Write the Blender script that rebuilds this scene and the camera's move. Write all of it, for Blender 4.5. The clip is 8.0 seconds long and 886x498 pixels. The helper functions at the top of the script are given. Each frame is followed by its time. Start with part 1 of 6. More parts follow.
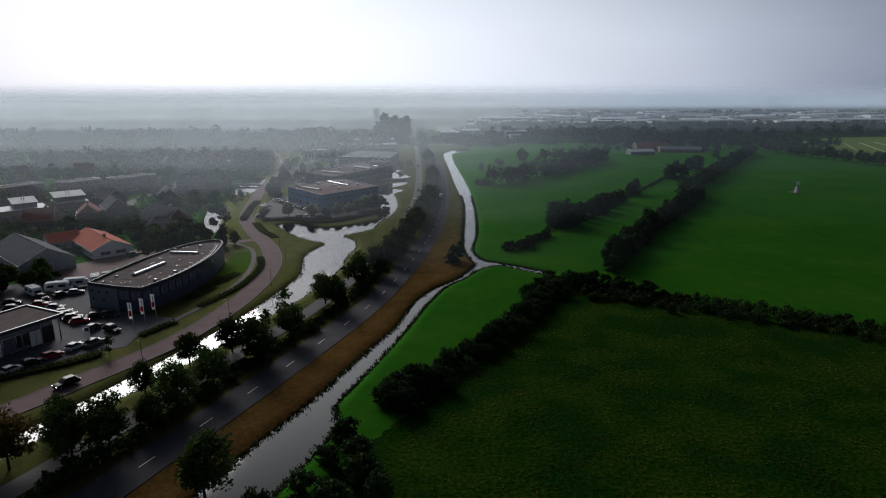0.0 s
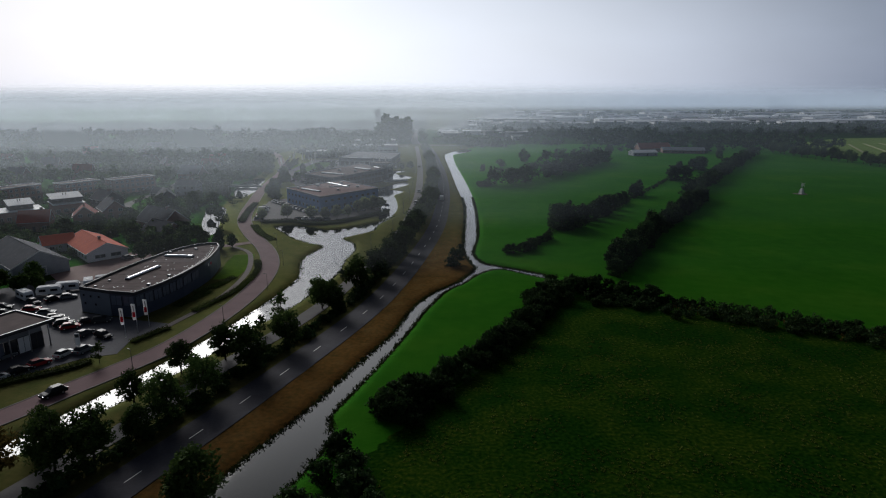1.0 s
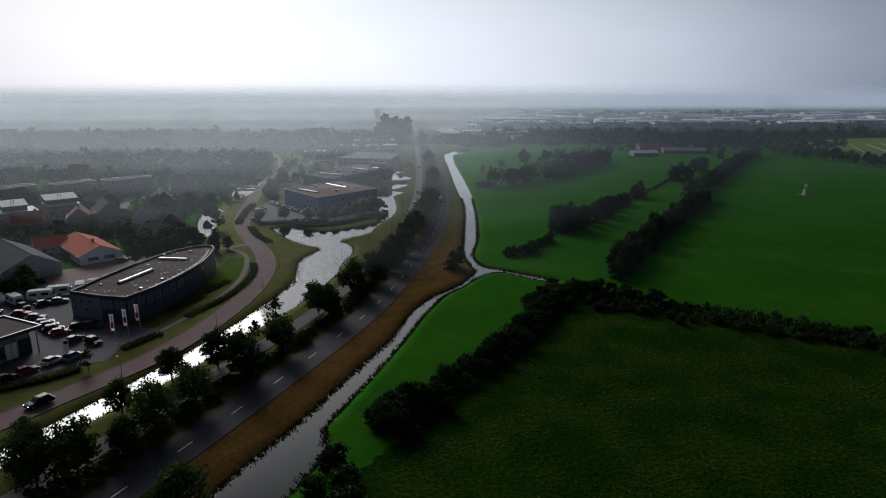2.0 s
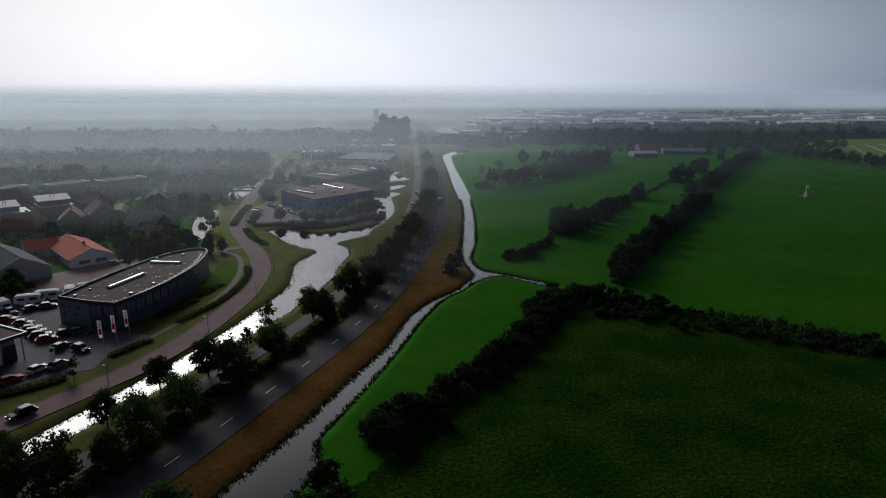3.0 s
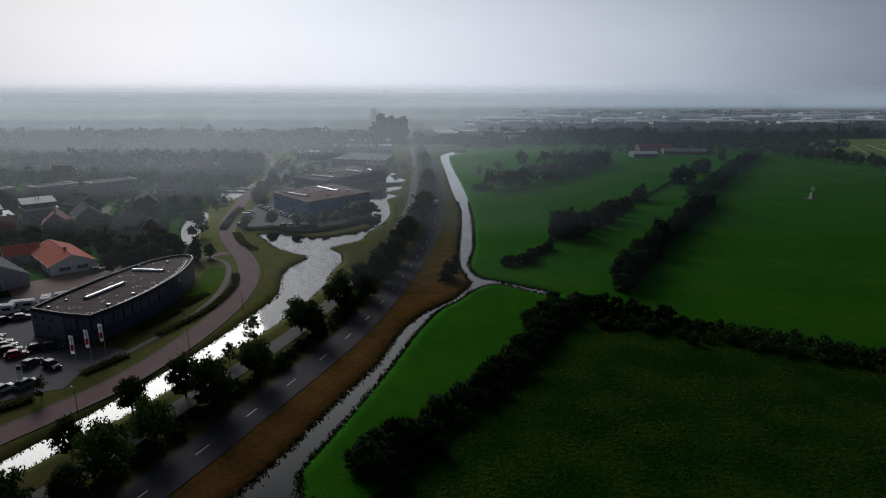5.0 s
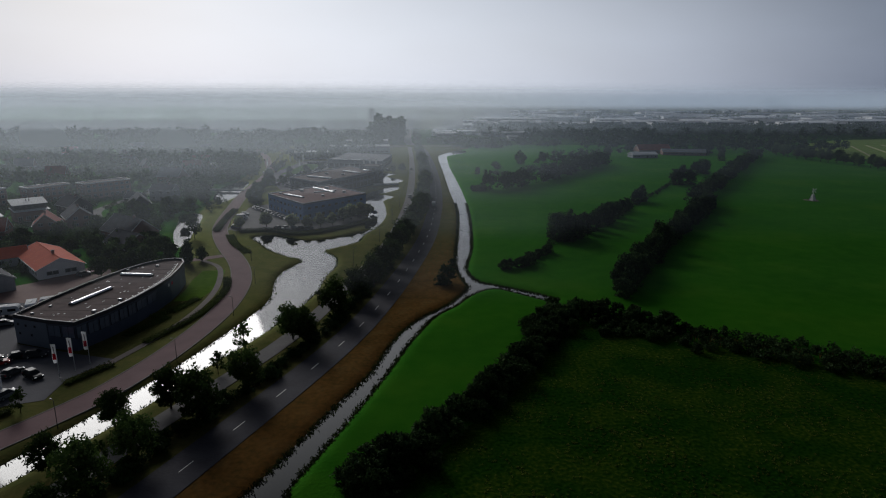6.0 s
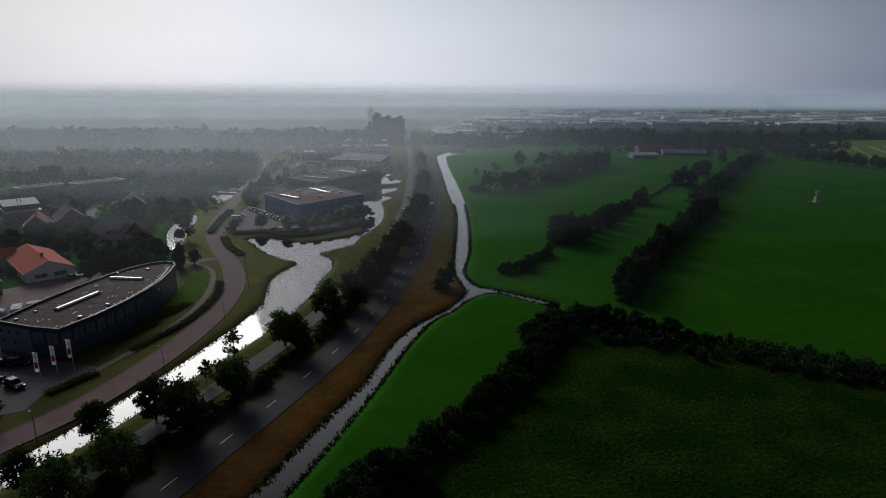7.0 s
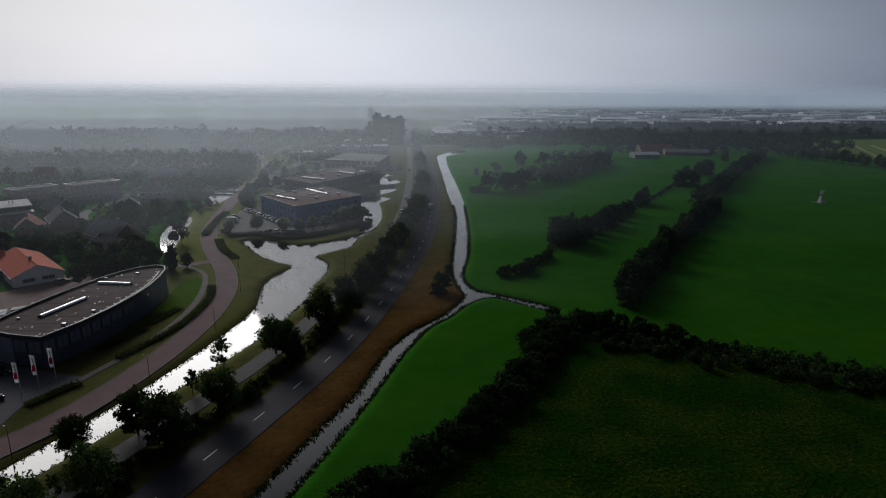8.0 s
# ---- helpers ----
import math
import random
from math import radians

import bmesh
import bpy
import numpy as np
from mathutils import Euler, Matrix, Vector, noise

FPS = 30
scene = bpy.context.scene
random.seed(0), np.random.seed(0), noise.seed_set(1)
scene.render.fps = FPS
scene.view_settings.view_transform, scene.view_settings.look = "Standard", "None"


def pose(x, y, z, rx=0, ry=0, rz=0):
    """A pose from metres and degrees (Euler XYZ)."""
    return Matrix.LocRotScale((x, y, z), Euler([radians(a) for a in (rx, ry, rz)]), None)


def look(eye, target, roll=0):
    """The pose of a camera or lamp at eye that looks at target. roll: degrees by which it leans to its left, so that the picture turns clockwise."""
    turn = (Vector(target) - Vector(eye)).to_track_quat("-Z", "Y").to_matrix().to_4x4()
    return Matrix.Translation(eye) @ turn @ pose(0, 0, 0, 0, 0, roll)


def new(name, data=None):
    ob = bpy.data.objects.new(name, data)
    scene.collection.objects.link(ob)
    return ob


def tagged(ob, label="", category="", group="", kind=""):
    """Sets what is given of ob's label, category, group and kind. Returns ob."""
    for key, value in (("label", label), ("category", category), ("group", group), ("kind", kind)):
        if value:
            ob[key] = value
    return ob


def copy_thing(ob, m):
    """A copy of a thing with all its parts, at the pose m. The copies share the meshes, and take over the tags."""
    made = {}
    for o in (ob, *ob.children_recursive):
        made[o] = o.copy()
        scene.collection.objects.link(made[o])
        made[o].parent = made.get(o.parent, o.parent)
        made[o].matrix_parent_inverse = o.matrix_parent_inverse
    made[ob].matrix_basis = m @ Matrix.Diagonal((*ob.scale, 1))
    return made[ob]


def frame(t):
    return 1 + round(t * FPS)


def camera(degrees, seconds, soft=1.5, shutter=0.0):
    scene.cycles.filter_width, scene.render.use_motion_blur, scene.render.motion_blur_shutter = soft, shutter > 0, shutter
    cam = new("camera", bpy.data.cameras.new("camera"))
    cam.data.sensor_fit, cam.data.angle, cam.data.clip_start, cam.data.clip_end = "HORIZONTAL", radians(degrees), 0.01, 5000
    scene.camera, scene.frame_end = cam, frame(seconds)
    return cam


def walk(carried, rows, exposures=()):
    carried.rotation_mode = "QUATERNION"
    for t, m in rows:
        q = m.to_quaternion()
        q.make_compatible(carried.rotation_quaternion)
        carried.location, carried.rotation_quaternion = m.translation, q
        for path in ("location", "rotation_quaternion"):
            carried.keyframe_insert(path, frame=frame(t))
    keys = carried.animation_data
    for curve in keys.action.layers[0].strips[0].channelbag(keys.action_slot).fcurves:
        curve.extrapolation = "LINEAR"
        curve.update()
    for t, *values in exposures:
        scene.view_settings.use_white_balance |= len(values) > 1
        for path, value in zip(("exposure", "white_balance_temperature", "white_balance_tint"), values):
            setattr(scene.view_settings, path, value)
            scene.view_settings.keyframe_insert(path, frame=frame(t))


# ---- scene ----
cam = camera(72.7, 8.0, 1.1)
PATH = [
    (0, (-1.328, -3.266, 51.335), (-1.362, -1.324, 50.855), -0.1),
    (0.5, (-0.994, -1.402, 51.324), (-1.033, 0.539, 50.845), -0.1),
    (1, (-0.826, 0.343, 51.328), (-0.866, 2.285, 50.85), -0.1),
    (1.5, (-0.754, 2.063, 51.347), (-0.794, 4.004, 50.869), -0.1),
    (3, (-0.507, 7.483, 51.6), (-0.542, 9.425, 51.121), -0.0),
    (3.5, (-0.4, 9.409, 51.662), (-0.433, 11.35, 51.183), -0.0),
    (4, (-0.284, 11.426, 51.72), (-0.315, 13.368, 51.241), 0.0),
    (4.5, (-0.113, 13.447, 51.754), (-0.144, 15.388, 51.274), 0.0),
    (6, (0.452, 19.657, 51.915), (0.428, 21.598, 51.434), 0.1),
    (6.5, (0.667, 21.728, 51.938), (0.644, 23.669, 51.457), 0.2),
    (7, (0.915, 23.822, 51.947), (0.893, 25.763, 51.465), 0.2),
    (7.5, (1.289, 26.001, 51.931), (1.266, 27.942, 51.448), 0.1),
    (8, (1.938, 28.296, 51.892), (1.912, 30.236, 51.409), 0.1),
]
walk(cam, [(t, look(eye, target, roll)) for t, eye, target, roll in PATH], [(0.0, 0.14, 6150, 10), (8.0, -0.31, 6150, 10)])

# ---- world: hazy morning sky, sun behind thin mist ----
SUN_AZ, SUN_EL = radians(-30.0), radians(23.0)
SUN_DIR = Vector((math.sin(SUN_AZ) * math.cos(SUN_EL), math.cos(SUN_AZ) * math.cos(SUN_EL), math.sin(SUN_EL)))
world = bpy.data.worlds.new("world")
scene.world = world
world.use_nodes = True
wn, wl = world.node_tree.nodes, world.node_tree.links
wn.clear()


def wnode(kind, **inputs):
    n = wn.new(kind)
    for k, v in inputs.items():
        n.inputs[int(k[1:])].default_value = v
    return n


def wmath(op, a, b=None):
    n = wn.new("ShaderNodeMath")
    n.operation = op
    for i, v in enumerate((a, b)):
        if v is None:
            continue
        if isinstance(v, (int, float)):
            n.inputs[i].default_value = v
        else:
            wl.new(v, n.inputs[i])
    return n.outputs[0]


sky = wn.new("ShaderNodeTexSky")
sky.sky_type, sky.sun_disc = "NISHITA", False
sky.sun_elevation, sky.sun_rotation = SUN_EL, SUN_AZ
sky.air_density, sky.dust_density = 1.6, 3.0
coord = wn.new("ShaderNodeTexCoord")
unit = wn.new("ShaderNodeVectorMath")
unit.operation = "NORMALIZE"
wl.new(coord.outputs["Generated"], unit.inputs[0])
cloud = wn.new("ShaderNodeTexNoise")
cloud.inputs["Scale"].default_value, cloud.inputs["Detail"].default_value = 2.2, 5.0
stretch = wn.new("ShaderNodeMapping")
stretch.inputs["Scale"].default_value = (1, 1, 3.0)
wl.new(unit.outputs[0], stretch.inputs[0])
wl.new(stretch.outputs[0], cloud.inputs["Vector"])
drift = wmath("MULTIPLY_ADD", cloud.outputs["Fac"], 0.7)
drift.node.inputs[2].default_value = 0.65
height = wn.new("ShaderNodeSeparateXYZ")
wl.new(unit.outputs[0], height.inputs[0])
up = height.outputs[2]


def eased(out, a, b, c, d):
    r = wn.new("ShaderNodeMapRange")
    r.interpolation_type = "SMOOTHSTEP"
    for i, v in enumerate((a, b, c, d)):
        r.inputs[i + 1].default_value = v
    wl.new(out, r.inputs[0])
    return r.outputs[0]


def tinted(fac, col):
    n = wn.new("ShaderNodeVectorMath")
    n.operation = "SCALE"
    n.inputs[0].default_value = col
    wl.new(fac, n.inputs["Scale"])
    return n.outputs[0]


# the veiled sun, the white mist low under it, and grey cloud that is paler near the horizon
GLOW, GLOW_WIDTH, GLOW_HEIGHT, LOW_WHITE, CLOUD_LOW, CLOUD_TOP = 3.0, 0.46, 0.20, 0.66, 0.26, 0.05
turn = wmath("MULTIPLY", wmath("SUBTRACT", wmath("ARCTAN2", height.outputs[0], height.outputs[1]), SUN_AZ), 1.0 / GLOW_WIDTH)
rise = wmath("MULTIPLY", wmath("SUBTRACT", wmath("ARCSINE", up), SUN_EL), 1.0 / GLOW_HEIGHT)
spread = wmath("ADD", wmath("MULTIPLY", turn, turn), wmath("MULTIPLY", rise, rise))
lobe = wmath("MULTIPLY", wmath("MULTIPLY", wmath("EXPONENT", wmath("MULTIPLY", spread, -1.0)), GLOW), eased(up, 0.10, 0.3, 0.05, 1.0))
flat_dot = wn.new("ShaderNodeVectorMath")
flat_dot.operation = "DOT_PRODUCT"
flat_dot.inputs[1].default_value = (math.sin(radians(-15)), math.cos(radians(-15)), 0)
wl.new(unit.outputs[0], flat_dot.inputs[0])
low = wmath("MULTIPLY", wmath("MULTIPLY", wmath("POWER", wmath("MAXIMUM", wmath("MULTIPLY_ADD", flat_dot.outputs["Value"], 2.5), 0.0), 1.5), eased(up, 0.08, 0.38, 1.0, 0.0)), LOW_WHITE)
for n in wn:
    if n.type == "MATH" and n.operation == "MULTIPLY_ADD" and n.inputs[1].default_value == 2.5:
        n.inputs[2].default_value = -1.5
grey = wmath("MULTIPLY", wmath("MULTIPLY", eased(up, 0.0, 0.5, CLOUD_LOW, CLOUD_TOP), eased(flat_dot.outputs["Value"], -0.5, 0.75, 0.45, 1.0)), drift)
total = tinted(lobe, (1.0, 0.985, 0.97))
thin = wn.new("ShaderNodeVectorMath")
thin.operation = "SCALE"
thin.inputs["Scale"].default_value = 0.05 * 0.12
wl.new(sky.outputs[0], thin.inputs[0])
for out in (tinted(low, (0.99, 1.0, 1.01)), tinted(grey, (0.80, 0.93, 1.21)), thin.outputs[0]):
    add = wn.new("ShaderNodeVectorMath")
    wl.new(total, add.inputs[0])
    wl.new(out, add.inputs[1])
    total = add.outputs[0]
below = wn.new("ShaderNodeVectorMath")
below.operation = "SCALE"
wl.new(total, below.inputs[0])
wl.new(eased(up, -0.014, 0.012, 0.5, 1.0), below.inputs["Scale"])
total = below.outputs[0]
back = wn.new("ShaderNodeBackground")
back.inputs["Strength"].default_value = 1.0
wl.new(total, back.inputs["Color"])
wl.new(back.outputs[0], wn.new("ShaderNodeOutputWorld").inputs["Surface"])

sun = new("sun", bpy.data.lights.new("sun", "SUN"))
sun.data.energy, sun.data.angle, sun.data.color = 1.3, radians(22), (1.0, 0.95, 0.88)
sun.matrix_world = look(SUN_DIR * 400, (0, 0, 0))

# ---- materials ----
def surface(name, a, b, scale=1.0, rough=0.85, bump=0.15, spread=0.12, metal=0.0, fine=9.0, spec=0.3, island=False, stretchy=(1, 1, 1)):
    """Two colours mixed by noise at two scales, with bump; each object a little lighter or darker."""
    m = bpy.data.materials.new(name)
    m.use_nodes = True
    n, l = m.node_tree.nodes, m.node_tree.links
    p = n["Principled BSDF"]
    tc = n.new("ShaderNodeTexCoord")
    mp = n.new("ShaderNodeMapping")
    mp.inputs["Scale"].default_value = stretchy
    l.new(tc.outputs["Object"], mp.inputs[0])
    big, small = n.new("ShaderNodeTexNoise"), n.new("ShaderNodeTexNoise")
    big.inputs["Scale"].default_value, big.inputs["Detail"].default_value = scale, 5
    small.inputs["Scale"].default_value, small.inputs["Detail"].default_value = scale * fine, 3
    for t in (big, small):
        l.new(mp.outputs[0], t.inputs["Vector"])
    blend = n.new("ShaderNodeMath")
    blend.operation = "MULTIPLY_ADD"
    l.new(small.outputs["Fac"], blend.inputs[0])
    blend.inputs[1].default_value = 0.5
    half = n.new("ShaderNodeMath")
    half.operation = "MULTIPLY_ADD"
    l.new(big.outputs["Fac"], half.inputs[0])
    half.inputs[1].default_value, half.inputs[2].default_value = 1.6, -0.55
    l.new(half.outputs[0], blend.inputs[2])
    mix = n.new("ShaderNodeMix")
    mix.data_type = "RGBA"
    mix.inputs["A"].default_value, mix.inputs["B"].default_value = (*a, 1), (*b, 1)
    l.new(blend.outputs[0], mix.inputs["Factor"])
    hsv = n.new("ShaderNodeHueSaturation")
    vary = n.new("ShaderNodeMath")
    vary.operation = "MULTIPLY_ADD"
    if island:
        l.new(n.new("ShaderNodeNewGeometry").outputs["Random Per Island"], vary.inputs[0])
    else:
        l.new(n.new("ShaderNodeObjectInfo").outputs["Random"], vary.inputs[0])
    vary.inputs[1].default_value, vary.inputs[2].default_value = 2 * spread, 1 - spread
    l.new(vary.outputs[0], hsv.inputs["Value"])
    l.new(mix.outputs["Result"], hsv.inputs["Color"])
    l.new(hsv.outputs[0], p.inputs["Base Color"])
    p.inputs["Roughness"].default_value, p.inputs["Metallic"].default_value = rough, metal
    p.inputs["Specular IOR Level"].default_value = spec
    if bump:
        bn = n.new("ShaderNodeBump")
        bn.inputs["Strength"].default_value, bn.inputs["Distance"].default_value = bump, 0.5 / scale / fine
        l.new(small.outputs["Fac"], bn.inputs["Height"])
        l.new(bn.outputs[0], p.inputs["Normal"])
    return m


def leafy(name, a, b, spread=0.35, through_light=0.45):
    """Leaves: each leaf its own shade, each plant its own tone, some light passing through."""
    m = bpy.data.materials.new(name)
    m.use_nodes = True
    n, l = m.node_tree.nodes, m.node_tree.links
    p = n["Principled BSDF"]
    mix = n.new("ShaderNodeMix")
    mix.data_type = "RGBA"
    mix.inputs["A"].default_value, mix.inputs["B"].default_value = (*a, 1), (*b, 1)
    l.new(n.new("ShaderNodeNewGeometry").outputs["Random Per Island"], mix.inputs["Factor"])
    hsv = n.new("ShaderNodeHueSaturation")
    vary = n.new("ShaderNodeMath")
    vary.operation = "MULTIPLY_ADD"
    l.new(n.new("ShaderNodeObjectInfo").outputs["Random"], vary.inputs[0])
    vary.inputs[1].default_value, vary.inputs[2].default_value = 2 * spread, 1 - spread
    patch = n.new("ShaderNodeTexNoise")
    patch.inputs["Scale"].default_value, patch.inputs["Detail"].default_value = 0.09, 1
    l.new(n.new("ShaderNodeNewGeometry").outputs["Position"], patch.inputs["Vector"])
    tone = n.new("ShaderNodeMapRange")
    for i, v in enumerate((0.3, 0.7, 0.55, 1.5)):
        tone.inputs[i + 1].default_value = v
    l.new(patch.outputs["Fac"], tone.inputs[0])
    both = n.new("ShaderNodeMath")
    both.operation = "MULTIPLY"
    l.new(vary.outputs[0], both.inputs[0])
    l.new(tone.outputs[0], both.inputs[1])
    l.new(both.outputs[0], hsv.inputs["Value"])
    l.new(mix.outputs["Result"], hsv.inputs["Color"])
    l.new(hsv.outputs[0], p.inputs["Base Color"])
    p.inputs["Roughness"].default_value, p.inputs["Specular IOR Level"].default_value = 0.8, 0.05
    tr = n.new("ShaderNodeBsdfTranslucent")
    l.new(hsv.outputs[0], tr.inputs["Color"])
    ms = n.new("ShaderNodeMixShader")
    ms.inputs[0].default_value = through_light
    l.new(p.outputs[0], ms.inputs[1])
    l.new(tr.outputs[0], ms.inputs[2])
    l.new(ms.outputs[0], n["Material Output"].inputs["Surface"])
    return m


def water_material(name, ripple):
    m = bpy.data.materials.new(name)
    m.use_nodes = True
    n, l = m.node_tree.nodes, m.node_tree.links
    p = n["Principled BSDF"]
    p.inputs["Base Color"].default_value = (0.010, 0.013, 0.014, 1)
    p.inputs["Roughness"].default_value, p.inputs["IOR"].default_value = 0.05, 1.33
    p.inputs["Specular IOR Level"].default_value = 0.38
    tc = n.new("ShaderNodeTexCoord")
    noise_a, noise_b = n.new("ShaderNodeTexNoise"), n.new("ShaderNodeTexNoise")
    noise_a.inputs["Scale"].default_value, noise_b.inputs["Scale"].default_value = 3.0, 0.05
    noise_a.inputs["Detail"].default_value = 4
    for t in (noise_a, noise_b):
        l.new(tc.outputs["Object"], t.inputs["Vector"])
    mul = n.new("ShaderNodeMath")
    mul.operation = "MULTIPLY"
    l.new(noise_a.outputs["Fac"], mul.inputs[0])
    l.new(noise_b.outputs["Fac"], mul.inputs[1])
    bn = n.new("ShaderNodeBump")
    bn.inputs["Strength"].default_value, bn.inputs["Distance"].default_value = ripple, 0.05
    l.new(mul.outputs[0], bn.inputs["Height"])
    l.new(bn.outputs[0], p.inputs["Normal"])
    return m


def ground_material():
    """Lawn, dry verge, lush pasture and rough meadow, laid out by the land-cover attribute."""
    m = bpy.data.materials.new("land")
    m.use_nodes = True
    n, l = m.node_tree.nodes, m.node_tree.links
    p = n["Principled BSDF"]
    tc = n.new("ShaderNodeTexCoord")

    def tex(scale, detail=4, squash=None):
        t = n.new("ShaderNodeTexNoise")
        t.inputs["Scale"].default_value, t.inputs["Detail"].default_value = scale, detail
        if squash:
            mp = n.new("ShaderNodeMapping")
            mp.inputs["Scale"].default_value = squash
            mp.inputs["Rotation"].default_value = (0, 0, radians(32))
            l.new(tc.outputs["Object"], mp.inputs[0])
            l.new(mp.outputs[0], t.inputs["Vector"])
        else:
            l.new(tc.outputs["Object"], t.inputs["Vector"])
        return t.outputs["Fac"]

    def ramp(fac, *stops):
        r = n.new("ShaderNodeValToRGB")
        e = r.color_ramp.elements
        while len(e) < len(stops):
            e.new(0.5)
        for q, (pos, col) in zip(e, stops):
            q.position, q.color = pos, (*col, 1)
        l.new(fac, r.inputs[0])
        return r.outputs[0]

    def mixed(fac, a, b, fixed=None):
        k = n.new("ShaderNodeMix")
        k.data_type = "RGBA"
        if fixed is None:
            l.new(fac, k.inputs["Factor"])
        else:
            k.inputs["Factor"].default_value = fixed
        l.new(a, k.inputs["A"])
        l.new(b, k.inputs["B"])
        return k.outputs["Result"]

    fine, mid, wide, streak = tex(1.1), tex(0.22, 5), tex(0.03, 5), tex(0.05, 3, (0.25, 3.0, 1))
    lawn = mixed(wide, ramp(mid, (0.3, (0.036, 0.042, 0.013)), (0.7, (0.090, 0.072, 0.028))), ramp(fine, (0.3, (0.036, 0.044, 0.013)), (0.7, (0.074, 0.062, 0.023))))
    dry = mixed(wide, ramp(mid, (0.25, (0.038, 0.026, 0.009)), (0.5, (0.098, 0.046, 0.013)), (0.75, (0.130, 0.080, 0.032))), ramp(fine, (0.3, (0.032, 0.026, 0.010)), (0.7, (0.130, 0.062, 0.019))))
    lush = mixed(streak, ramp(mid, (0.3, (0.015, 0.078, 0.004)), (0.7, (0.030, 0.106, 0.007))), ramp(wide, (0.3, (0.014, 0.070, 0.004)), (0.52, (0.021, 0.094, 0.005)), (0.7, (0.042, 0.112, 0.008))))
    tuft, blotch = tex(1.5, 6), tex(0.09, 5)
    rough = mixed(ramp(blotch, (0.42, (0, 0, 0)), (0.6, (1, 1, 1))), ramp(tuft, (0.34, (0.003, 0.015, 0.001)), (0.5, (0.006, 0.027, 0.002)), (0.66, (0.014, 0.040, 0.003))), ramp(tuft, (0.36, (0.008, 0.026, 0.002)), (0.52, (0.018, 0.040, 0.003)), (0.68, (0.042, 0.060, 0.006))))
    at = n.new("ShaderNodeAttribute")
    at.attribute_name = "cover"
    sep = n.new("ShaderNodeSeparateColor")
    l.new(at.outputs["Color"], sep.inputs[0])

    def frayed(channel):
        """the edge between two covers wanders a little"""
        a = n.new("ShaderNodeMath")
        a.operation = "MULTIPLY_ADD"
        l.new(fine, a.inputs[0])
        a.inputs[1].default_value = 0.7
        l.new(channel, a.inputs[2])
        mr = n.new("ShaderNodeMapRange")
        mr.interpolation_type = "SMOOTHSTEP"
        mr.inputs["From Min"].default_value, mr.inputs["From Max"].default_value = 0.65, 1.05
        l.new(a.outputs[0], mr.inputs[0])
        return mr.outputs[0]

    col = mixed(frayed(sep.outputs[1]), lawn, lush)
    col = mixed(frayed(sep.outputs[2]), col, rough)
    col = mixed(frayed(sep.outputs[0]), col, dry)
    l.new(col, p.inputs["Base Color"])
    p.inputs["Roughness"].default_value, p.inputs["Specular IOR Level"].default_value = 1.0, 0.0
    bn = n.new("ShaderNodeBump")
    bn.inputs["Strength"].default_value, bn.inputs["Distance"].default_value = 0.5, 0.35
    l.new(tuft, bn.inputs["Height"])
    l.new(bn.outputs[0], p.inputs["Normal"])
    # blades of grass shine when looked along towards the light
    facing = n.new("ShaderNodeLayerWeight")
    facing.inputs["Blend"].default_value = 0.5
    steep = n.new("ShaderNodeMath")
    steep.operation = "POWER"
    steep.inputs[1].default_value = 4.0
    l.new(facing.outputs["Facing"], steep.inputs[0])
    amount = n.new("ShaderNodeMath")
    amount.operation = "MULTIPLY"
    amount.inputs[1].default_value = 0.7
    l.new(steep.outputs[0], amount.inputs[0])
    gloss, both = n.new("ShaderNodeBsdfAnisotropic"), n.new("ShaderNodeMixShader")
    gloss.inputs["Roughness"].default_value = 0.6
    tint = n.new("ShaderNodeVectorMath")
    tint.operation = "MULTIPLY_ADD"
    tint.inputs[1].default_value, tint.inputs[2].default_value = (1.8, 1.8, 1.8), (0.012, 0.036, 0.016)
    l.new(col, tint.inputs[0])
    l.new(tint.outputs[0], gloss.inputs["Color"])
    l.new(amount.outputs[0], both.inputs[0])
    l.new(p.outputs[0], both.inputs[1])
    l.new(gloss.outputs[0], both.inputs[2])
    l.new(both.outputs[0], n["Material Output"].inputs["Surface"])
    return m


